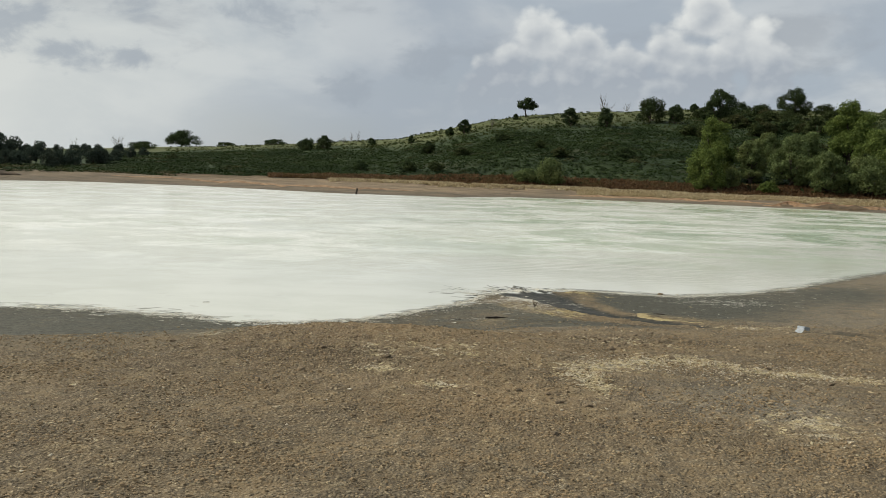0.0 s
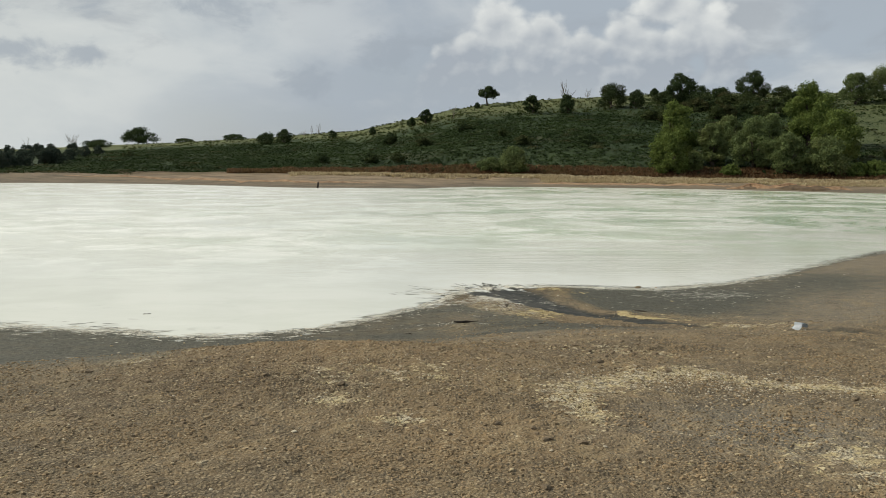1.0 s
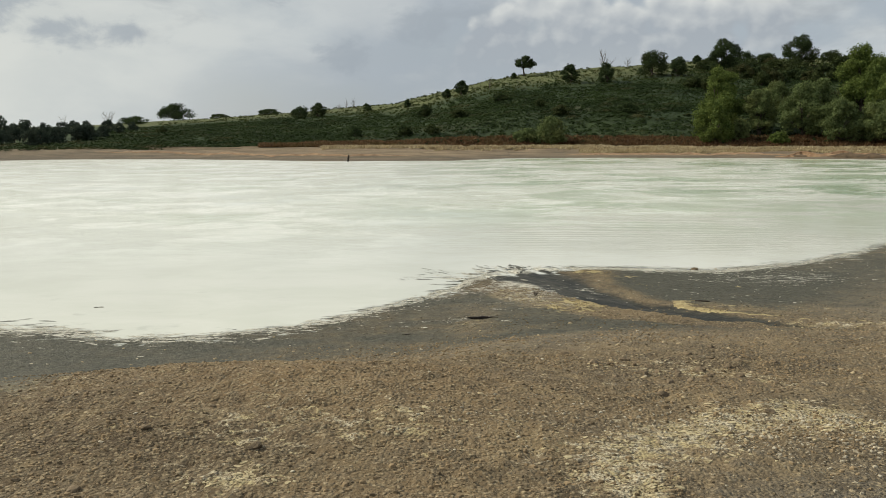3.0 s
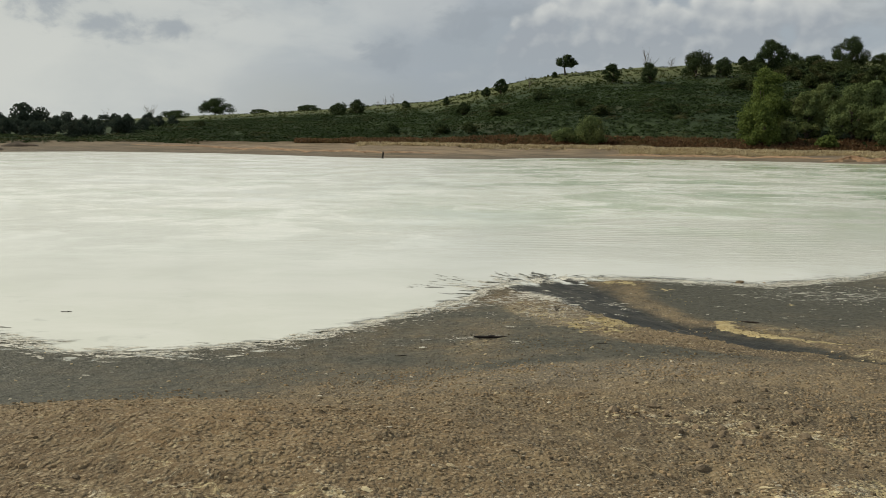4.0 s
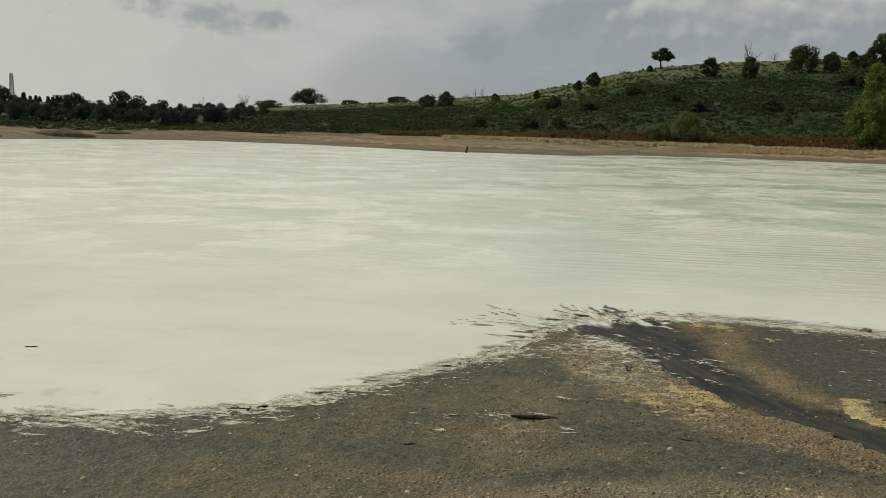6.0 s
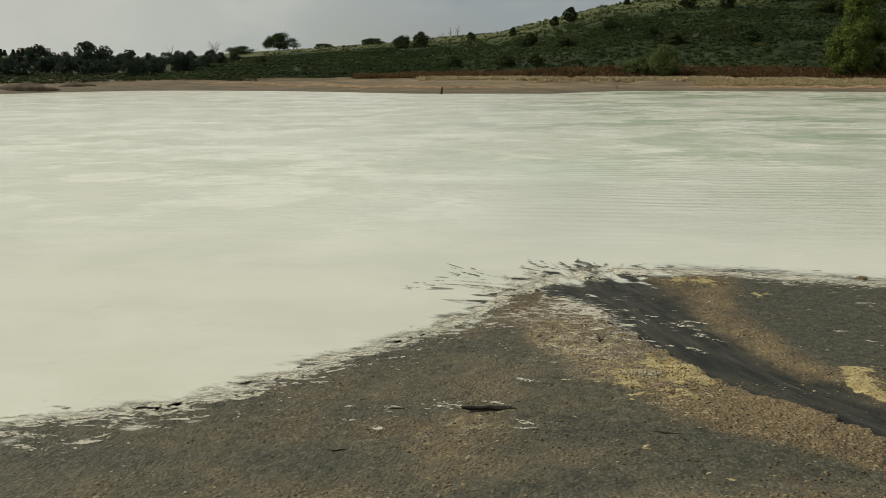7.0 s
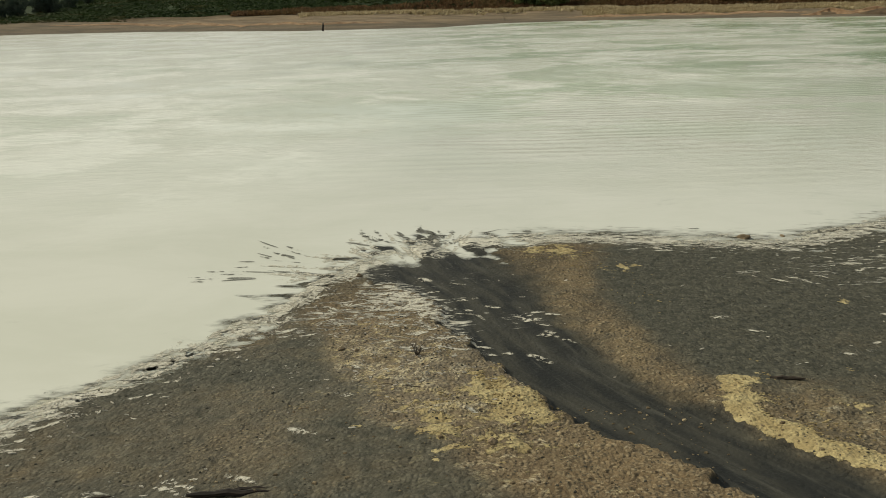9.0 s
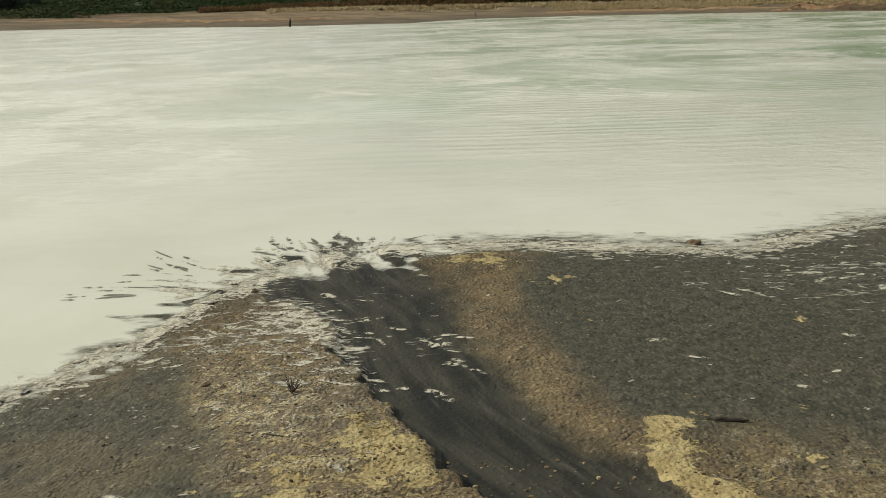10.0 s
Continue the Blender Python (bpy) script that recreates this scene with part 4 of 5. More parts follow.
# ---- the wood beyond the pond's western end ----
kinds = [tree("wood_tree", 300 + i, 4.6, 5.2, WOODS, 0.04, 1300, 0.44, 22, "dark green tree of a dense wood, haze put into its leaf colour") for i in range(5)]
rng = random.Random(5)
spots = [(-24.4 - 0.62 * i + rng.uniform(-0.3, 0.3), rng.uniform(122, 140), rng.uniform(0.4, 0.55)) for i in range(40)]
spots += [(-24.0 - 0.9 * i + rng.uniform(-0.3, 0.3), rng.uniform(160, 185), rng.uniform(0.42, 0.58)) for i in range(27)]
spots += [(-39.9, 150, 1.2), (-41.2, 152, 1.3), (-38.7, 150, 0.88), (-43.0, 148, 1.2), (-32.6, 160, 0.78), (-29.9, 158, 0.9), (-29.0, 160, 0.74), (-27.6, 158, 0.62), (-36.4, 165, 0.82), (-23.3, 150, 0.42), (-22.4, 160, 0.4), (-21.6, 170, 0.36), (-23.0, 175, 0.5)]
for i, (az, r, s) in enumerate(spots):
    look_at = (s * rng.uniform(0.9, 1.15), s * rng.uniform(0.9, 1.15), s)
    if i < 5:
        stand(kinds[i], az, r, rng.uniform(0, 360), look_at)
    else:
        again(kinds[i % 5], az, r, rng.uniform(0, 360), look_at)

# ---- scrub bushes on the slope ----
scrub = [tree("scrub_bush", 400 + i, 2.4, 4.0, OAK if i % 2 else SCRUB, 0.0, 850, 0.38, 16, "dark green scrub bush on the hillside", "bush") for i in range(4)]
rng = random.Random(15)
spots = [(rng.uniform(14.0, 23.5), rng.uniform(160, 200), rng.uniform(0.7, 1.3)) for _ in range(36)]
spots += [(rng.uniform(17.0, 25.0), rng.uniform(128, 150), rng.uniform(0.6, 1.0)) for _ in range(8)]
spots += [(rng.uniform(-20, 13), rng.uniform(112, 160), rng.uniform(0.35, 0.75)) for _ in range(9)]
spots += [(rng.uniform(26, 34), rng.uniform(118, 150), rng.uniform(0.3, 0.6)) for _ in range(8)]
for i, (az, r, s) in enumerate(spots):
    size = (s * rng.uniform(0.8, 1.3), s * rng.uniform(0.8, 1.3), s * rng.uniform(0.8, 1.1))
    if i < 4:
        stand(scrub[i], az, r, rng.uniform(0, 360), size)
    else:
        again(scrub[i % 4], az, r, rng.uniform(0, 360), size)

# ---- a house, cypresses and a mast on the far rise ----
def cypress(seed, high):
    root = new("cypress")
    rng = random.Random(seed)
    bm = bmesh.new()
    tube(bm, [Vector((0, 0, -0.3)), Vector((0, 0, high * 0.5)), Vector((0, 0, high * 0.9))], [0.22, 0.14, 0.04], 6)
    part("trunk", bm, BARK, root)
    heap = [(Vector((rng.uniform(-0.1, 0.1), rng.uniform(-0.1, 0.1), high * f)), (0.95 * (1 - f * 0.55), 0.95 * (1 - f * 0.55), high * 0.12)) for f in (0.12, 0.25, 0.4, 0.55, 0.7, 0.85)]
    verts, faces = leaves(rng, heap, 900, 0.5)
    soup("crown", verts, faces, WOODS, root)
    return tagged(root, "slim dark cypress in a row near the house", "tree", "row of cypresses")


first = stand(cypress(1, 3.2), -35.6, 345)
for i, (az, s) in enumerate(((-35.25, 0.95), (-34.95, 1.05), (-34.75, 0.9), (-34.3, 1.0), (-34.05, 0.9), (-33.8, 1.12), (-33.6, 1.0), (-37.2, 0.8), (-37.6, 0.75), (-38.0, 0.8))):
    again(first, az, 345, 40 * i, (0.75, 0.75, 0.72 * s))


def box(bm, low, high):
    got = bmesh.ops.create_cube(bm, size=1.0)["verts"]
    for v in got:
        v.co = Vector([low[k] + (v.co[k] + 0.5) * (high[k] - low[k]) for k in range(3)])
    return got


house = new("house")
bm = bmesh.new()
box(bm, (-5, -3.5, -1), (5, 3.5, 3.0))
part("wall", bm, PLASTER, house)
bm = bmesh.new()
ends = [[bm.verts.new((x, -4, 2.95)), bm.verts.new((x, 0, 4.4)), bm.verts.new((x, 4, 2.95)), bm.verts.new((x, 4, 3.1)), bm.verts.new((x, 0, 4.6)), bm.verts.new((x, -4, 3.1))] for x in (-5.4, 5.4)]
for k in range(6):
    bm.faces.new((ends[0][k], ends[0][(k + 1) % 6], ends[1][(k + 1) % 6], ends[1][k]))
for e in ends:
    bm.faces.new(e)
bmesh.ops.recalc_face_normals(bm, faces=bm.faces)
part("roof", bm, ROOFING, house)
for x in (-3.2, 0.0, 3.2):
    bm = bmesh.new()
    box(bm, (x - 0.5, -3.56, 1.0), (x + 0.5, -3.46, 2.3))
    part("window", bm, DARK_PANE, house)
stand(tagged(house, "low pale plastered house with a shallow tiled roof", "house"), -33.2, 356, 33, sink=1.6)

mast = new("lattice_mast")
HIGH, FOOT, HEAD = 9.2, 0.75, 0.42
for a in range(4):
    bm = bmesh.new()
    sx, sy = ((1, 1), (-1, 1), (-1, -1), (1, -1))[a]
    tube(bm, [Vector((sx * FOOT, sy * FOOT, -0.5)), Vector((sx * HEAD, sy * HEAD, HIGH))], [0.09, 0.07], 5)
    part("leg", bm, STEEL, mast)
for i in range(9):
    f, g = i / 9, (i + 1) / 9
    w, v = FOOT + (HEAD - FOOT) * f, FOOT + (HEAD - FOOT) * g
    bm = bmesh.new()
    for (ax, ay), (bx, by) in (((1, 1), (-1, 1)), ((-1, 1), (-1, -1)), ((-1, -1), (1, -1)), ((1, -1), (1, 1))):
        tube(bm, [Vector((ax * w, ay * w, f * HIGH)), Vector((bx * v, by * v, g * HIGH))], [0.075, 0.075], 4)
        tube(bm, [Vector((bx * w, by * w, f * HIGH)), Vector((ax * v, ay * v, g * HIGH))], [0.075, 0.075], 4)
        tube(bm, [Vector((ax * v, ay * v, g * HIGH)), Vector((bx * v, by * v, g * HIGH))], [0.075, 0.075], 4)
    part("bracing", bm, STEEL, mast)
for i in range(3):
    bm = bmesh.new()
    a = i * math.tau / 3
    box(bm, (0.5 * math.cos(a) - 0.1, 0.5 * math.sin(a) - 0.1, HIGH - 0.9), (0.5 * math.cos(a) + 0.1, 0.5 * math.sin(a) + 0.1, HIGH + 0.5))
    part("antenna", bm, STEEL, mast)
stand(tagged(mast, "grey steel lattice mast with antennas on the far rise", "mast"), -36.2, 345, 20)

# ---- undergrowth ----
def undergrowth(name, seed, count, where, size, mat, label, tall=0.7, blades=9, cushion=False):
    rng = random.Random(seed)
    verts, faces = [], []
    spots = [where(rng) for _ in range(count)]
    pts = np.array([place(a, r) for a, r in spots])
    zs = surface(pts[:, 0], pts[:, 1])
    for (x, y), z in zip(pts, zs):
        s = size * rng.uniform(0.6, 1.5)
        for _ in range(blades if cushion else 0):
            d = Vector((rng.gauss(0, 1), rng.gauss(0, 1), abs(rng.gauss(0, 1)))).normalized()
            p = Vector((x + 0.75 * s * d.x, y + 0.75 * s * d.y, z + 0.42 * s * d.z))
            face = (d + Vector((rng.uniform(-0.7, 0.7), rng.uniform(-0.7, 0.7), rng.uniform(0.5, 1.6)))).normalized()
            side = face.orthogonal().normalized() * s * rng.uniform(0.2, 0.34)
            side.rotate(Matrix.Rotation(rng.uniform(0, math.tau), 3, face))
            out = face.cross(side) * rng.uniform(0.8, 1.7)
            b = len(verts)
            verts += [p - out, p + side + 0.06 * s * face, p + out, p - side]
            faces += [(b, b + 1, b + 2), (b, b + 2, b + 3)]
        for _ in range(0 if cushion else blades):
            a, lean = rng.uniform(0, math.tau), rng.uniform(0.25, 1.1)
            out = Vector((math.cos(a) * lean, math.sin(a) * lean, tall)).normalized()
            side = Vector((-math.sin(a), math.cos(a), rng.uniform(-0.4, 0.4))) * s * rng.uniform(0.12, 0.24)
            p = Vector((x + rng.uniform(-0.5, 0.5) * s, y + rng.uniform(-0.5, 0.5) * s, z - 0.04))
            m, t = p + out * s * 0.55, p + out * s * rng.uniform(0.9, 1.2) - Vector((0, 0, 0.12 * s))
            b = len(verts)
            verts += [p, m + side, t, m - side]
            faces += [(b, b + 1, b + 2), (b, b + 2, b + 3)]
    return tagged(soup(name, verts, faces, mat), label, "undergrowth", kind="stuff")


def on_slope(rng):
    while True:
        az, r = rng.uniform(-25, 34), math.sqrt(rng.uniform(110.0 ** 2, 205.0 ** 2))
        top = np.interp(az, TOP_AZ, TOP_R)
        c = (r - BASE_R) / (top - BASE_R)
        meadow = smooth(0.56, 0.68, c + 0.05 * math.sin(az * 2.1)) * (1 - smooth(12.5, 15.5, az) * smooth(0.97, 0.9, c))
        meadow = max(meadow, 0.85 * smooth(24.3, 26.2, az) * smooth(0.1, 0.25, c))
        x, y = place(az, r)
        thicket = noise.noise(Vector((x * 0.06, y * 0.045, 3.0))) + 0.5 * noise.noise(Vector((x * 0.2, y * 0.15, 7.0)))
        if c < 0.99 and rng.random() < (1.0 - 0.97 * meadow) * (0.4 + 0.6 * smooth(-0.1, 0.3, thicket)):
            return az, r


undergrowth("bracken", 1, 38000, on_slope, 0.43, BRACKEN, "dense green bracken and low scrub covering the hillside", 0.5, 6, True)
undergrowth("withered_bracken", 2, 4400, lambda g: (g.uniform(-14, 34), BASE_R + g.uniform(-0.4, 5.5)), 0.44, RUST, "rust-brown withered bracken along the foot of the hill")
undergrowth("dry_grass", 3, 4200, lambda g: (g.uniform(-10, 32), BASE_R - 3.2 + g.choice((-3.0, -1.5, 0, 0, 0.8)) * g.random() + g.uniform(-0.8, 0.8) + 1.2 * noise.noise(Vector((g.random(), 0, 0)))), 0.36, STRAW, "bleached dry grass along the top of the bank", 0.8)
undergrowth("bank_grass", 7, 6500, lambda g: (g.uniform(7, 31), g.uniform(98.5, 105.5) - 0.12 * abs(g.gauss(0, 6))), 0.24, STRAW, "pale bleached grass on the shoulder of the bank", 0.9)
undergrowth("wood_scrub", 6, 6500, lambda g: (g.uniform(-52, -20), g.uniform(BASE_R - 1, 134)), 0.36, BRACKEN, "dark scrub along the edge of the wood", 0.6, 7, True)
undergrowth("hill_grass", 4, 3500, lambda g: (a := g.uniform(-20, 34), BASE_R + (np.interp(a, TOP_AZ, TOP_R) - BASE_R) * g.uniform(0.62, 1.0)), 0.4, MEADOW, "short grass and weeds on the upper hill", 1.1, 6)


# ---- heaps of earth, the post ----
def heap(seed, wide, deep_, high):
    rng = random.Random(seed)
    bm = bmesh.new()
    bmesh.ops.create_grid(bm, x_segments=28, y_segments=20, size=0.5)
    for v in bm.verts:
        d = math.hypot(v.co.x, v.co.y) * 2
        lift = max(0.0, 1 - d) ** 0.8 * (1 + 0.25 * noise.noise(v.co * 5 + Vector((seed, 0, 0)))) + 0.08 * noise.noise(v.co * 14)
        v.co = Vector((v.co.x * wide, v.co.y * deep_, lift * high - 0.1 - 0.9 * max(0.0, d - 0.75)))
    return part("earth_mound", bm, SPOIL, None, smooth_faces=True)


# mounds east of bearing 20 stand in for brush debris on the eroded ledge
for i, (az, r, wide, deep_, high) in enumerate(((-33.0, 99, 7.5, 4, 0.85), (-30.2, 103, 4.5, 3, 0.6), (-38.6, 94, 9, 5, 1.3), (-41.5, 95, 9, 5, 1.1), (23.2, 91.0, 5.0, 2.5, 0.5), (24.4, 90.2, 4.0, 2.2, 0.55), (20.5, 92.5, 4.0, 2.0, 0.35))):
    stand(tagged(heap(i, wide, deep_, high), "low mound of dark earth on the sandy bank", "earth heap"), az, r, -az)

bm = bmesh.new()
tube(bm, [Vector((0, 0, -0.8)), Vector((0.01, 0, 0.2)), Vector((0.04, 0.02, 0.45)), Vector((0.03, 0.02, 0.62))], [0.10, 0.095, 0.085, 0.05], 9)
post = tagged(part("wooden_post", bm, DRIFTWOOD, None, smooth_faces=True), "short dark weathered post standing in the milky water", "post")
post.matrix_basis = pose(-10.67, 83.4, WATER, 4, 3, 20)


# ---- the eroded edge of the bank ----
def ledge(seed, start, stop, gap, tall):
    """A jagged cut step of earth that follows the far shore between two bearings."""
    verts, faces, count = [], [], int((stop - start) / 0.08)
    for i in range(count + 1):
        az = start + (stop - start) * i / count
        rag = noise.noise(Vector((az * 0.9, seed, 0))) + 0.3 * noise.noise(Vector((az * 4.0, seed, 3)))
        h = tall * (0.55 + 0.8 * max(0.0, 0.5 + rag)) * min(1.0, 6 * i / count, 6 * (count - i) / count) + 0.02
        r = float(np.interp(az, FAR_AZ, FAR_R)) + gap + 0.9 * rag
        for back, up in ((-0.5, -0.15), (-0.25, 0.15 * h), (0.15, 0.5 * h), (0.3, 0.9 * h), (0.9, h), (3.5, -0.1)):
            x, y = place(az, r + back)
            verts.append((x, y, ground_z(*place(az, r)) + up + 0.03 * noise.noise(Vector((az * 9, up * 9, seed)))))
    for i in range(count):
        for k in range(5):
            faces.append((6 * i + k, 6 * i + 6 + k, 6 * i + 7 + k, 6 * i + 1 + k))
    return tagged(soup("bank_ledge", verts, faces, LEDGE), "eroded ochre step of earth along the far bank", "bank", kind="structure")


ledge(1, 19.0, 26.5, 2.6, 0.36)
ledge(2, 6.0, 19.6, 5.0, 0.14)
ledge(3, -24.0, -4.0, 5.5, 0.12)

# ---- small things on the near ground ----
def pebble_mesh(name, seed, flat=0.6, mat=STONE, rough=0.35):
    rng = random.Random(seed)
    bm = bmesh.new()
    bmesh.ops.create_icosphere(bm, subdivisions=2 if rough > 0.3 else 1, radius=0.5)
    off = Vector((rng.uniform(0, 50), rng.uniform(0, 50), 0))
    for v in bm.verts:
        k = 1 + rough * noise.noise(v.co * 2.3 + off) + 0.12 * noise.noise(v.co * 7 + off)
        v.co = Vector((v.co.x * k * 1.15, v.co.y * k * 0.9, v.co.z * k * flat))
    mesh = bpy.data.meshes.new(name)
    bm.to_mesh(mesh)
    bm.free()
    mesh.materials.append(mat)
    return mesh


shapes = [pebble_mesh("stone", i, 0.6, STONE) for i in range(5)]
pale_shapes = [pebble_mesh("stone", 20 + i, 0.5, PALE_STONE) for i in range(4)]
clods = [pebble_mesh("clod", 40 + i, 0.7, CLOD, 0.5) for i in range(4)]
rng = random.Random(11)


def lay(name, mesh, x, y, size, label, category, group):
    ob = new(name, mesh)
    ob.matrix_basis = pose(x, y, ground_z(x, y) + 0.05 * size, rng.uniform(-15, 15), rng.uniform(-15, 15), rng.uniform(0, 360)) @ Matrix.Diagonal((size * rng.uniform(0.8, 1.3), size, size * rng.uniform(0.8, 1.1), 1))
    return tagged(ob, label, category, group)


def on_gravel():
    while True:
        x, y = rng.uniform(-4, 5), rng.uniform(4, 13)
        if abs(x - 0.5) < 1.2 + 0.45 * (y - 1):
            return x, y


for i in range(130):
    x, y = on_gravel()
    lay("stone", rng.choice(shapes), x, y, rng.uniform(0.02, 0.042), "small ochre stone lying on the gravelly mud", "stone", "loose stones")
for i in range(45):
    x, y = on_gravel()
    lay("stone", rng.choice(pale_shapes), x, y, rng.uniform(0.016, 0.036), "pale salt-crusted stone lying on the gravelly mud", "stone", "pale stones")
for i in range(190):
    cx, cy, sx, sy = rng.choice(((2.25, 9.9, 0.5, 0.4), (2.25, 9.9, 0.5, 0.4), (-1.7, 7.6, 0.7, 0.6), (0.9, 6.3, 0.7, 0.5), (3.6, 7.2, 0.4, 0.6)))
    x, y = rng.gauss(cx, sx), rng.gauss(cy, sy)
    lay("clod", rng.choice(clods), x, y, rng.choice((0.02, 0.028, 0.038, 0.055)) * rng.uniform(0.8, 1.2), "dark crumbled clod of soil on the gravel", "clod", "soil clods")
for x, y, s in ((1.99, 13.95, 0.05), (0.94, 17.02, 0.06), (4.38, 18.05, 0.10), (4.75, 18.1, 0.05), (1.05, 15.32, 0.045), (1.15, 15.28, 0.03)):
    lay("clod", rng.choice(clods), x, y, s, "dark clod lying on the crusted shore", "clod", "shore clods")

# loose grit
def grit(name, seed, count, spot, low, high, mat, label):
    g = random.Random(seed)
    pts = np.array([spot(g) for _ in range(count)])
    zs = surface(pts[:, 0], pts[:, 1])
    verts, faces = [], []
    for (x, y), z in zip(pts, zs):
        s = g.uniform(low, high) * g.choice((0.5, 0.6, 0.7, 0.8, 1.0, 1.3, 1.8))
        a = g.uniform(0, math.tau)
        b, squash, crest = len(verts), g.uniform(0.6, 0.95), s * g.uniform(0.35, 0.8)
        ring = [(g.uniform(0.75, 1.15) * s, a + (k + g.uniform(-0.3, 0.3)) * math.tau / 5) for k in range(5)]
        ring = [(q * math.cos(f), squash * q * math.sin(f)) for q, f in ring]
        verts += [(x + px, y + py, z - 0.3 * s) for px, py in ring]
        verts += [(x + 0.72 * px, y + 0.72 * py, z + crest * g.uniform(0.45, 0.85)) for px, py in ring]
        verts.append((x + 0.2 * s * g.uniform(-1, 1), y + 0.2 * s * g.uniform(-1, 1), z + crest))
        for k in range(5):
            n2 = (k + 1) % 5
            faces += [(b + k, b + n2, b + 5 + n2, b + 5 + k), (b + 5 + k, b + 5 + n2, b + 10)]
    return tagged(soup(name, verts, faces, mat), label, "gravel", kind="stuff")


def gravel_spot(g):
    while True:
        y = 3.0 + 11.5 * g.random() ** 1.15
        x = 0.8 + (1.6 + 0.5 * (y - 1)) * g.uniform(-1, 1)
        lump = math.sin(x * 3.1 + 1.3 * math.sin(y * 2.3)) + math.sin(y * 4.3 + x)
        if g.random() < 0.5 + 0.25 * lump and y < np.interp(x, SHORE_X, SHORE_Y) - 1.3 and y < np.interp(x, SILT_X, SILT_Y) + abs(g.gauss(0, 0.5)):
            return x, y


def crumb_spot(g):
    while True:
        x, y = gravel_spot(g)
        if noise.noise(Vector((x * 1.1, y * 1.4, 9.0))) + 0.7 * noise.noise(Vector((x * 4, y * 4, 2.0))) + g.gauss(0, 0.3) > 0.05 and y < 12.4:
            return x, y


def damp_spot(g):
    while True:
        x, y = g.uniform(-1.2, 6.5), g.uniform(12.4, 17.2)
        off, wide = channel(np.array([x]), np.array([y]))
        if abs(off[0]) > 1.1 * wide[0] and y < np.interp(x, SHORE_X, SHORE_Y) - 0.15:
            return x, y


grit("gravel", 3, 36000, gravel_spot, 0.004, 0.010, STONE, "loose ochre grit and small pebbles on the mud")
grit("crumbs", 8, 40000, crumb_spot, 0.005, 0.012, CRUMB, "crumbled brown clods and coarse grit on the mud")
grit("pale_gravel", 4, 1800, lambda g: (g.gauss(2.7, 1.0), g.gauss(8.2, 0.3)), 0.005, 0.011, PALE_STONE, "pale salt-crusted grit")
grit("dark_gravel", 5, 7000, damp_spot, 0.003, 0.007, DARK_GRIT, "dark damp grit on the silt")


def flakes(name, seed, count, spot, low, high, mat, label, stretch=1.6, thick=0.004):
    """Thin ragged plates of crust lying on the mud."""
    g = random.Random(seed)
    pts = np.array([spot(g) for _ in range(count)])
    verts, faces = [], []
    tips = 8
    shapes = []
    for x, y in pts:
        s, a, t = g.uniform(low, high) * g.choice((0.5, 0.7, 1.0)), radians(g.gauss(-12, 14)), g.uniform(1.0, stretch)
        for k in range(tips):
            f = k * math.tau / tips
            q = s * g.uniform(0.35, 1.25)
            u, v = q * t * math.cos(f), q / t * math.sin(f)
            shapes.append((x + u * math.cos(a) - v * math.sin(a), y + u * math.sin(a) + v * math.cos(a)))
    shapes = np.array(shapes)
    edge_z = surface(shapes[:, 0], shapes[:, 1]).reshape(-1, tips)
    shapes = shapes.reshape(-1, tips, 2)
    mid_z = surface(pts[:, 0], pts[:, 1])
    for (x, y), ring, ez, mz in zip(pts, shapes, edge_z, mid_z):
        b, lift = len(verts), thick * g.uniform(0.5, 1.4)
        verts += [(px, py, pz - 0.006) for (px, py), pz in zip(ring, ez)]
        verts += [(px + 0.06 * (x - px), py + 0.06 * (y - py), max(pz, mz - 0.02) + lift * g.uniform(0.3, 1.3)) for (px, py), pz in zip(ring, ez)]
        verts.append((x, y, max(mz, float(ez.mean())) + lift))
        for k in range(tips):
            n2 = (k + 1) % tips
            faces += [(b + k, b + n2, b + tips + n2, b + tips + k), (b + tips + k, b + tips + n2, b + 2 * tips)]
    return tagged(soup(name, verts, faces, mat), label, "crust", kind="stuff")


def spread(*blobs):
    """A picker of places inside ragged patches, each given as x, y, two radii, turn and share."""
    def pick(g):
        while True:
            cx, cy, sx, sy, turn, _ = g.choices(blobs, [k[5] for k in blobs])[0]
            u, v = g.gauss(0, 0.62) * sx, g.gauss(0, 0.62) * sy
            c, s = math.cos(radians(turn)), math.sin(radians(turn))
            x, y = cx + u * c - v * s, cy + u * s + v * c
            off, wide = channel(np.array([x]), np.array([y]))
            dry_land = y < np.interp(x, SHORE_X, SHORE_Y) - 0.05
            if dry_land and not (-0.95 < off[0] / wide[0] < 0.5) and noise.noise(Vector((x * 5, y * 6, 1.7))) + 0.6 * noise.noise(Vector((x * 13, y * 17, 4.1))) > 0.12:
                return x, y
    return pick


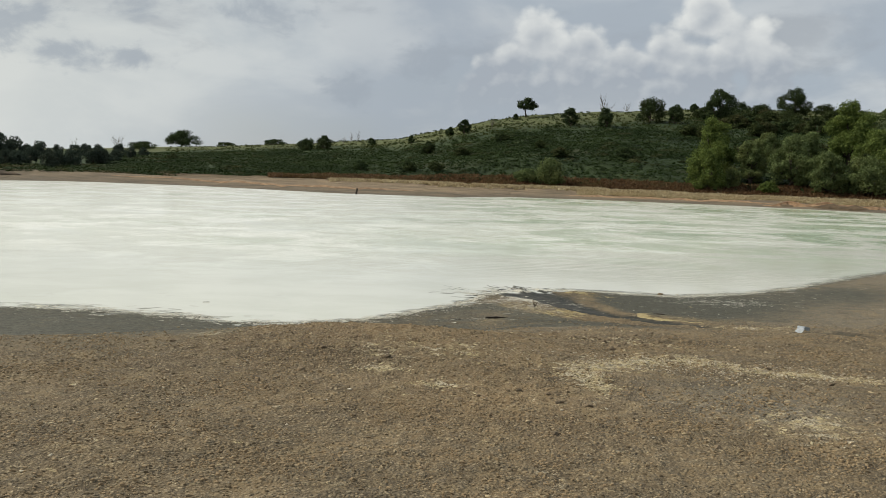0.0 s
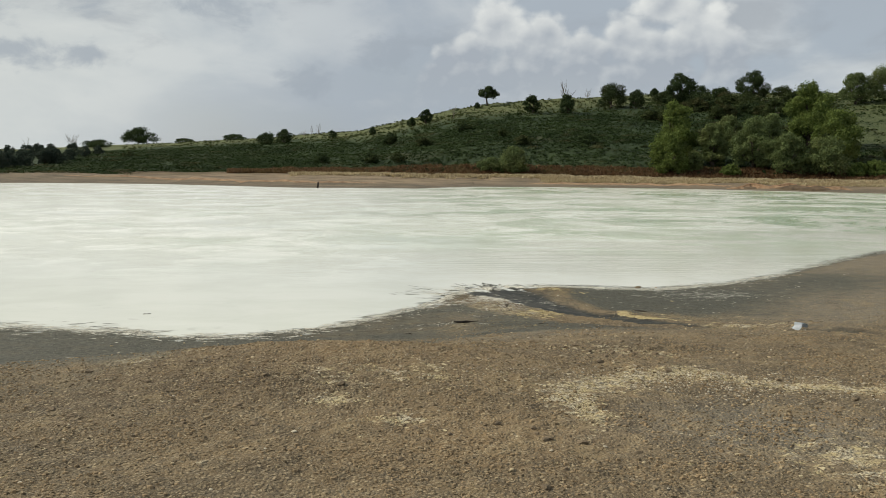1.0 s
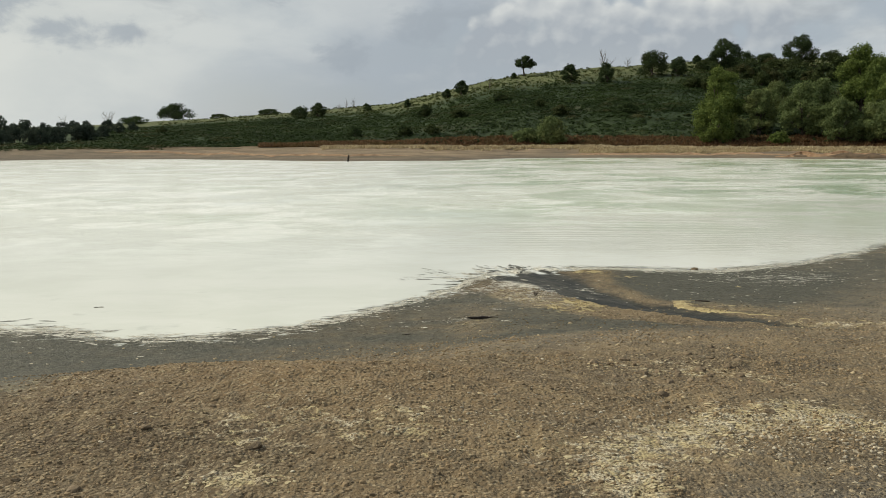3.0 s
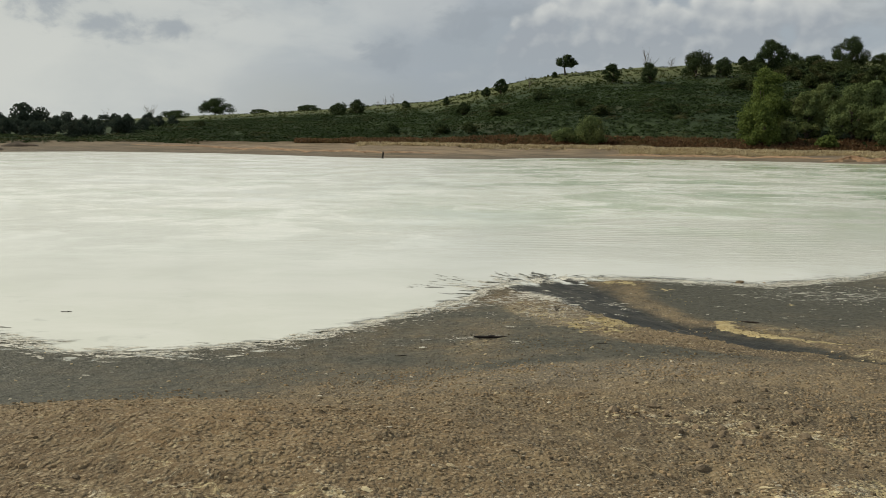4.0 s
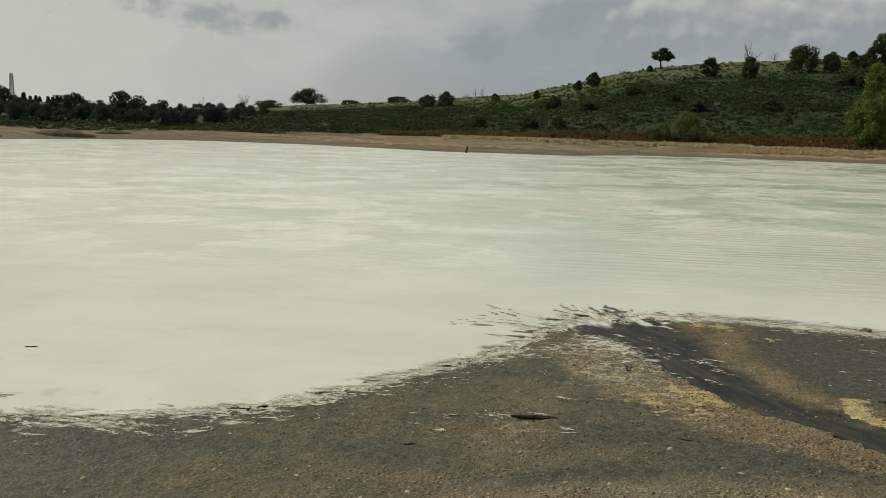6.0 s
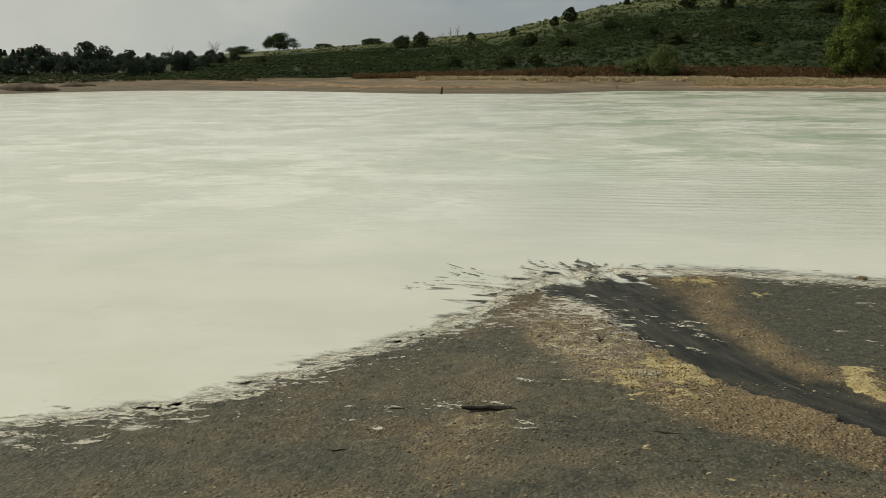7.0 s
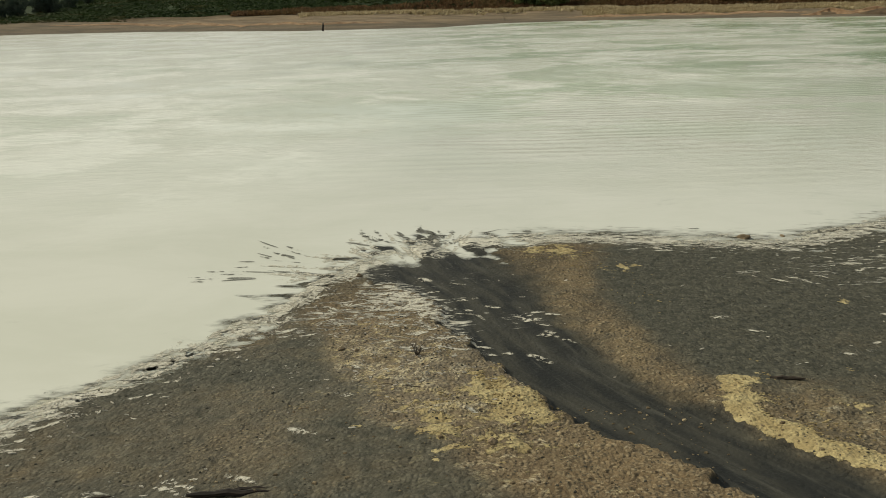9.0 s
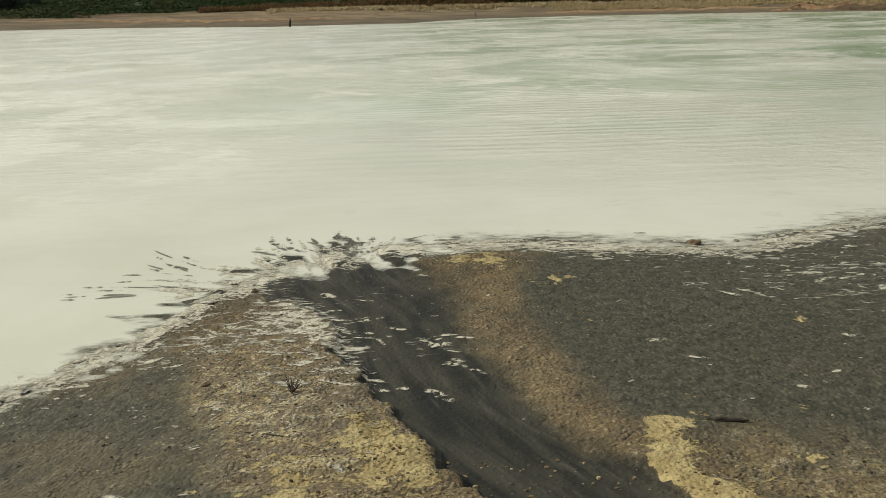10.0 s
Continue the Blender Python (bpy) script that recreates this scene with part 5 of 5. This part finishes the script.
flakes("yellow_crust", 1, 500, spread((2.15, 14.6, 0.2, 0.45, 28, 5), (1.72, 14.5, 0.35, 0.4, 0, 1.5), (3.42, 14.5, 0.10, 0.36, -15, 1.6), (3.62, 14.08, 0.16, 0.26, 20, 1.0), (2.7, 17.35, 0.42, 0.3, -10, 2), (3.1, 16.4, 0.2, 0.35, 0, 0.5), (4.4, 13.0, 0.7, 0.15, -30, 0.8)), 0.004, 0.014, CRUST, "crumbly yellow sulphur crust on the mud")
flakes("salt_crust", 2, 1100, spread((1.05, 15.9, 0.9, 0.55, 35, 5), (1.75, 15.6, 0.4, 0.7, 0, 3), (1.3, 15.0, 0.9, 0.6, 0, 2.5), (-0.45, 14.45, 0.7, 0.22, 48, 3), (0.35, 15.9, 0.8, 0.25, 55, 4), (-1.3, 13.45, 0.8, 0.2, 25, 2.5), (-2.4, 12.85, 0.8, 0.18, 0, 1.5), (5.6, 16.9, 1.2, 0.8, 0, 2.2), (4.3, 17.8, 1.6, 0.2, 0, 2.5), (0.5, 13.6, 0.5, 0.2, 10, 0.5), (3.9, 15.6, 1.2, 1.0, 0, 0.3), (8.0, 19.0, 1.6, 1.0, 45, 1.2)), 0.004, 0.016, SALT, "whitish salt crust flakes on the shore mud", 2.2, 0.005)
flakes("pale_crust", 3, 1100, spread((1.75, 8.05, 0.5, 0.25, 35, 3), (2.4, 8.6, 0.5, 0.2, 25, 2), (3.5, 8.2, 0.9, 0.2, -8, 4), (1.5, 7.2, 0.14, 0.3, 0, 1.6), (0.15, 7.05, 0.22, 0.14, 0, 0.8), (-0.42, 7.43, 0.22, 0.1, 0, 0.8), (0.3, 8.1, 0.6, 0.3, 0, 0.6), (2.9, 6.2, 0.4, 0.5, 0, 0.8), (4.6, 12.5, 0.8, 0.2, -25, 1.0), (2.2, 9.9, 0.7, 0.3, -25, 0.7)), 0.007, 0.024, PALE_CRUST, "broken pale yellowish crust on the gravel", 1.25)


def stick(name, x, y, turn, length, thick, label, seed):
    g = random.Random(seed)
    bm = bmesh.new()
    pts = [Vector(((k / 6 - 0.5) * length, g.uniform(-0.15, 0.15) * thick * 2, g.uniform(-0.3, 0.3) * thick)) for k in range(7)]
    tube(bm, pts, [thick * g.uniform(0.55, 1.0) * (0.45 if k in (0, 6) else 1) for k in range(7)], 7)
    ob = part(name, bm, DRIFTWOOD, None, smooth_faces=False)
    ob.matrix_basis = pose(x, y, ground_z(x, y) + thick * 0.55, g.uniform(-20, 20), 0, turn)
    return tagged(ob, label, "stick")


lay("stone", pale_shapes[0], -0.59, 6.73, 0.045, "pale salt-crusted stone lying on the gravelly mud", "stone", "pale stones")
stick("driftwood_stick", 0.82, 13.52, 6, 0.36, 0.019, "charred dark stick lying on grey grit", 1)
stick("driftwood_stick", 3.66, 14.75, -4, 0.19, 0.014, "dark broken twig beside the yellow crust", 2)
stick("driftwood_stick", 0.86, 13.56, 9, 0.22, 0.012, "split dark splinter beside the charred stick", 12)
stick("twig", 1.90, 13.2, -8, 0.16, 0.005, "thin dark twig on the gravel", 3)
stick("twig", 1.53, 14.67, -14, 0.32, 0.003, "long thin pale-brown twig on the crust", 4)
stick("twig", 0.2, 13.6, 12, 0.10, 0.005, "thin dark twig on the gravel", 5)
floating = stick("twig", -4.2, 14.7, 15, 0.12, 0.008, "short dark twig floating on the milky water", 9)
floating.location.z = WATER + 0.003
stick("twig", 0.0, 12.9, 20, 0.09, 0.006, "thin dark twig on the gravel", 6)

# ---- films of dark silt and white scum where water and mud meet ----
def film_material(name, dark, light, ragged, thick):
    m, n = material(name)
    at = n.add("ShaderNodeNewGeometry").outputs["Position"]
    lace = n.noise(at, ragged, 8.0, 0.7, 0.8)
    body = n.span(n.math("MULTIPLY", attr(n, "body"), n.span(lace, 0.40, 0.60)), 0.18, 0.62, 0.0, thick)
    skin = n.add("ShaderNodeBsdfPrincipled", {"Base Color": n.mix(n.span(n.noise(at, 45, 5, 0.6), 0.35, 0.65), (*dark, 1), (*light, 1)), "Roughness": 0.8, "Specular IOR Level": 0.25})
    n.add("ShaderNodeOutputMaterial", {0: n.add("ShaderNodeMixShader", {0: body, 1: n.add("ShaderNodeBsdfTransparent"), 2: skin})})
    return m


SILT_FILM = film_material("dark_silt_film", (0.08, 0.08, 0.068), (0.18, 0.175, 0.15), 5.0, 0.75)
SCUM = film_material("white_mineral_scum", (0.36, 0.335, 0.27), (0.60, 0.57, 0.48), 16.0, 0.9)


def films(name, strips, mat, label):
    """Thin ragged tongues lying on water or mud; each strip: x, y, heading, length, width, bend."""
    verts, faces, body = [], [], []
    steps, across = 9, (-1.0, -0.5, 0.0, 0.5, 1.0)
    for x, y, heading, length, width, bend in strips:
        base, a, px, py = len(verts), radians(heading), x, y
        for i in range(steps):
            f = i / (steps - 1)
            for c in across:
                w = width * (0.25 + 0.75 * math.sin(math.pi * min(1.0, 0.12 + 0.8 * f)))
                verts.append((px - math.sin(a) * c * w, py + math.cos(a) * c * w, 0.0))
                body.append((1 - abs(c)) ** 0.7 * math.sin(math.pi * (0.06 + 0.88 * f)) ** 0.6)
            px, py, a = px + math.cos(a) * length / (steps - 1), py + math.sin(a) * length / (steps - 1), a + radians(bend) / steps
        k = len(across)
        faces += [(base + k * i + j, base + k * i + j + 1, base + k * i + k + j + 1, base + k * i + k + j) for i in range(steps - 1) for j in range(k - 1)]
    v = np.array(verts)
    v[:, 2] = np.maximum(surface(v[:, 0], v[:, 1]), WATER) + 0.003 + 0.0005 * np.arange(len(v)) / len(v)
    ob = soup(name, v.tolist(), faces, mat)
    ob.data.attributes.new("body", "FLOAT", "POINT").data.foreach_set("value", np.array(body, np.float32))
    return tagged(ob, label, "residue", kind="stuff")


rng = random.Random(91)
dark_strips, white_strips = [], []
for k in range(26):     # leaf-shaped tongues fanning out of the mouth
    a, r = rng.uniform(68, 116), rng.uniform(0.9, 1.35)
    dark_strips.append((1.4 + r * math.cos(radians(a)), 16.95 + r * math.sin(radians(a)), a + rng.uniform(0, 45), rng.uniform(0.2, 0.5), rng.uniform(0.03, 0.06), rng.uniform(-30, 30)))
for k in range(20):     # drawn-out streaks west of it
    a, r = rng.uniform(138, 180), rng.uniform(0.75, 1.6)
    dark_strips.append((1.3 + r * math.cos(radians(a)), 16.95 + r * math.sin(radians(a)), a + rng.uniform(-12, 14), rng.uniform(0.15, 0.55), rng.uniform(0.014, 0.035), rng.uniform(-25, 25)))
for k in range(34):     # clots lapping along the shore
    x = rng.choice((rng.uniform(-1.6, 0.7), rng.uniform(-6, -1.8), rng.uniform(-1.6, 6.5)))
    dark_strips.append((x, float(np.interp(x, SHORE_X, SHORE_Y)) + rng.uniform(0.02, 0.35), rng.uniform(-12, 28), rng.uniform(0.1, 0.4), rng.uniform(0.012, 0.05), rng.uniform(-30, 30)))
for k in range(70):     # white threads between them
    a, r = rng.uniform(65, 178), rng.uniform(0.45, 1.15)
    white_strips.append((1.4 + r * math.cos(radians(a)), 16.95 + r * math.sin(radians(a)), a + rng.uniform(-14, 24), rng.uniform(0.15, 0.5), rng.uniform(0.02, 0.06), rng.uniform(-30, 30)))
for k in range(380):    # rime along the waterline
    x = rng.choice((rng.uniform(-1.6, 0.9), rng.uniform(-6.5, -1.6), rng.uniform(2.1, 7.5)))
    slope = math.degrees(math.atan2(float(np.interp(x + 0.1, SHORE_X, SHORE_Y) - np.interp(x - 0.1, SHORE_X, SHORE_Y)), 0.2))
    white_strips.append((x, float(np.interp(x, SHORE_X, SHORE_Y)) - abs(rng.gauss(0, 0.22)) + 0.05, slope * 0.7 + rng.uniform(-22, 22), rng.uniform(0.15, 0.5), rng.uniform(0.025, 0.08), rng.uniform(-40, 40)))
for x, y, count, wide in ((2.27, 15.84, 3, 0.1), (2.14, 16.04, 3, 0.1), (2.38, 15.6, 3, 0.08), (1.87, 16.13, 5, 0.14), (1.72, 16.92, 4, 0.2), (1.95, 15.3, 5, 0.15), (1.63, 15.41, 6, 0.12), (1.48, 16.02, 8, 0.2), (1.28, 15.77, 8, 0.25), (1.05, 16.4, 10, 0.25), (4.91, 17.09, 6, 0.3), (4.31, 16.86, 4, 0.2), (3.93, 15.23, 4, 0.2), (5.4, 17.6, 8, 0.6), (6.4, 17.2, 8, 0.7), (0.56, 13.66, 4, 0.12), (-0.1, 13.45, 4, 0.15), (0.9, 13.3, 3, 0.1), (1.2, 14.6, 6, 0.35), (-3.3, 12.5, 5, 0.6), (-4.2, 12.2, 5, 0.8), (4.3, 15.3, 6, 0.6)):
    for k in range(count):
        white_strips.append((x + rng.gauss(0, wide), y + rng.gauss(0, wide * 0.7), rng.gauss(-18, 22), rng.uniform(0.08, 0.26), rng.uniform(0.02, 0.055), rng.uniform(-40, 40)))
films("silt_films", dark_strips, SILT_FILM, "dark silt drawn out in tongues on the milky water")
films("white_scum", white_strips, SCUM, "lacy white mineral residue on silt and water edge")

# a withered weed on the crusted lobe
weed = new("dry_weed")
for k in range(22):
    bm = bmesh.new()
    a, lean = rng.uniform(0, math.tau), rng.uniform(0.2, 1.1)
    tip = Vector((math.cos(a) * lean * 0.09, math.sin(a) * lean * 0.09, rng.uniform(0.04, 0.10)))
    tube(bm, [Vector((0, 0, -0.01)), tip * 0.55 + Vector((0, 0, 0.015)), tip], [0.0022, 0.0018, 0.0009], 4)
    part("stalk", bm, DEADWOOD if k % 3 else BARK, weed)
weed.matrix_basis = pose(1.54, 15.18, ground_z(1.54, 15.18), 0, 0, 0)
tagged(weed, "small withered brown weed on pale crust", "weed")

# a scrap of pale plastic, curled and half buried
scrap = new("plastic_scrap")
bm = bmesh.new()
grid = [[bm.verts.new((0.10 * math.cos(a) * (1 - 0.25 * v), 0.09 * v - 0.02 + 0.012 * math.sin(5 * a), 0.085 * math.sin(a) * (1 - 0.2 * v))) for a in np.linspace(0.25, 2.6, 12)] for v in np.linspace(0, 1, 6)]
for r, s in zip(grid, grid[1:]):
    for k in range(11):
        bm.faces.new((r[k], r[k + 1], s[k + 1], s[k]))
bmesh.ops.solidify(bm, geom=bm.faces[:], thickness=0.004)
part("shell", bm, PLASTIC, scrap, smooth_faces=True)
bm = bmesh.new()
tube(bm, [Vector((-0.09, 0.0, 0.0)), Vector((0.0, -0.02, 0.006)), Vector((0.09, 0.0, 0.0))], [0.008, 0.010, 0.007], 6)
part("torn_edge", bm, PLASTIC, scrap)
scrap.matrix_basis = pose(5.0, 11.85, ground_z(5.0, 11.85) - 0.008, 14, -16, 30) @ Matrix.Diagonal((1.1, 1.3, 1.7, 1))
tagged(scrap, "torn curled piece of pale blue-white plastic in the gully", "litter")
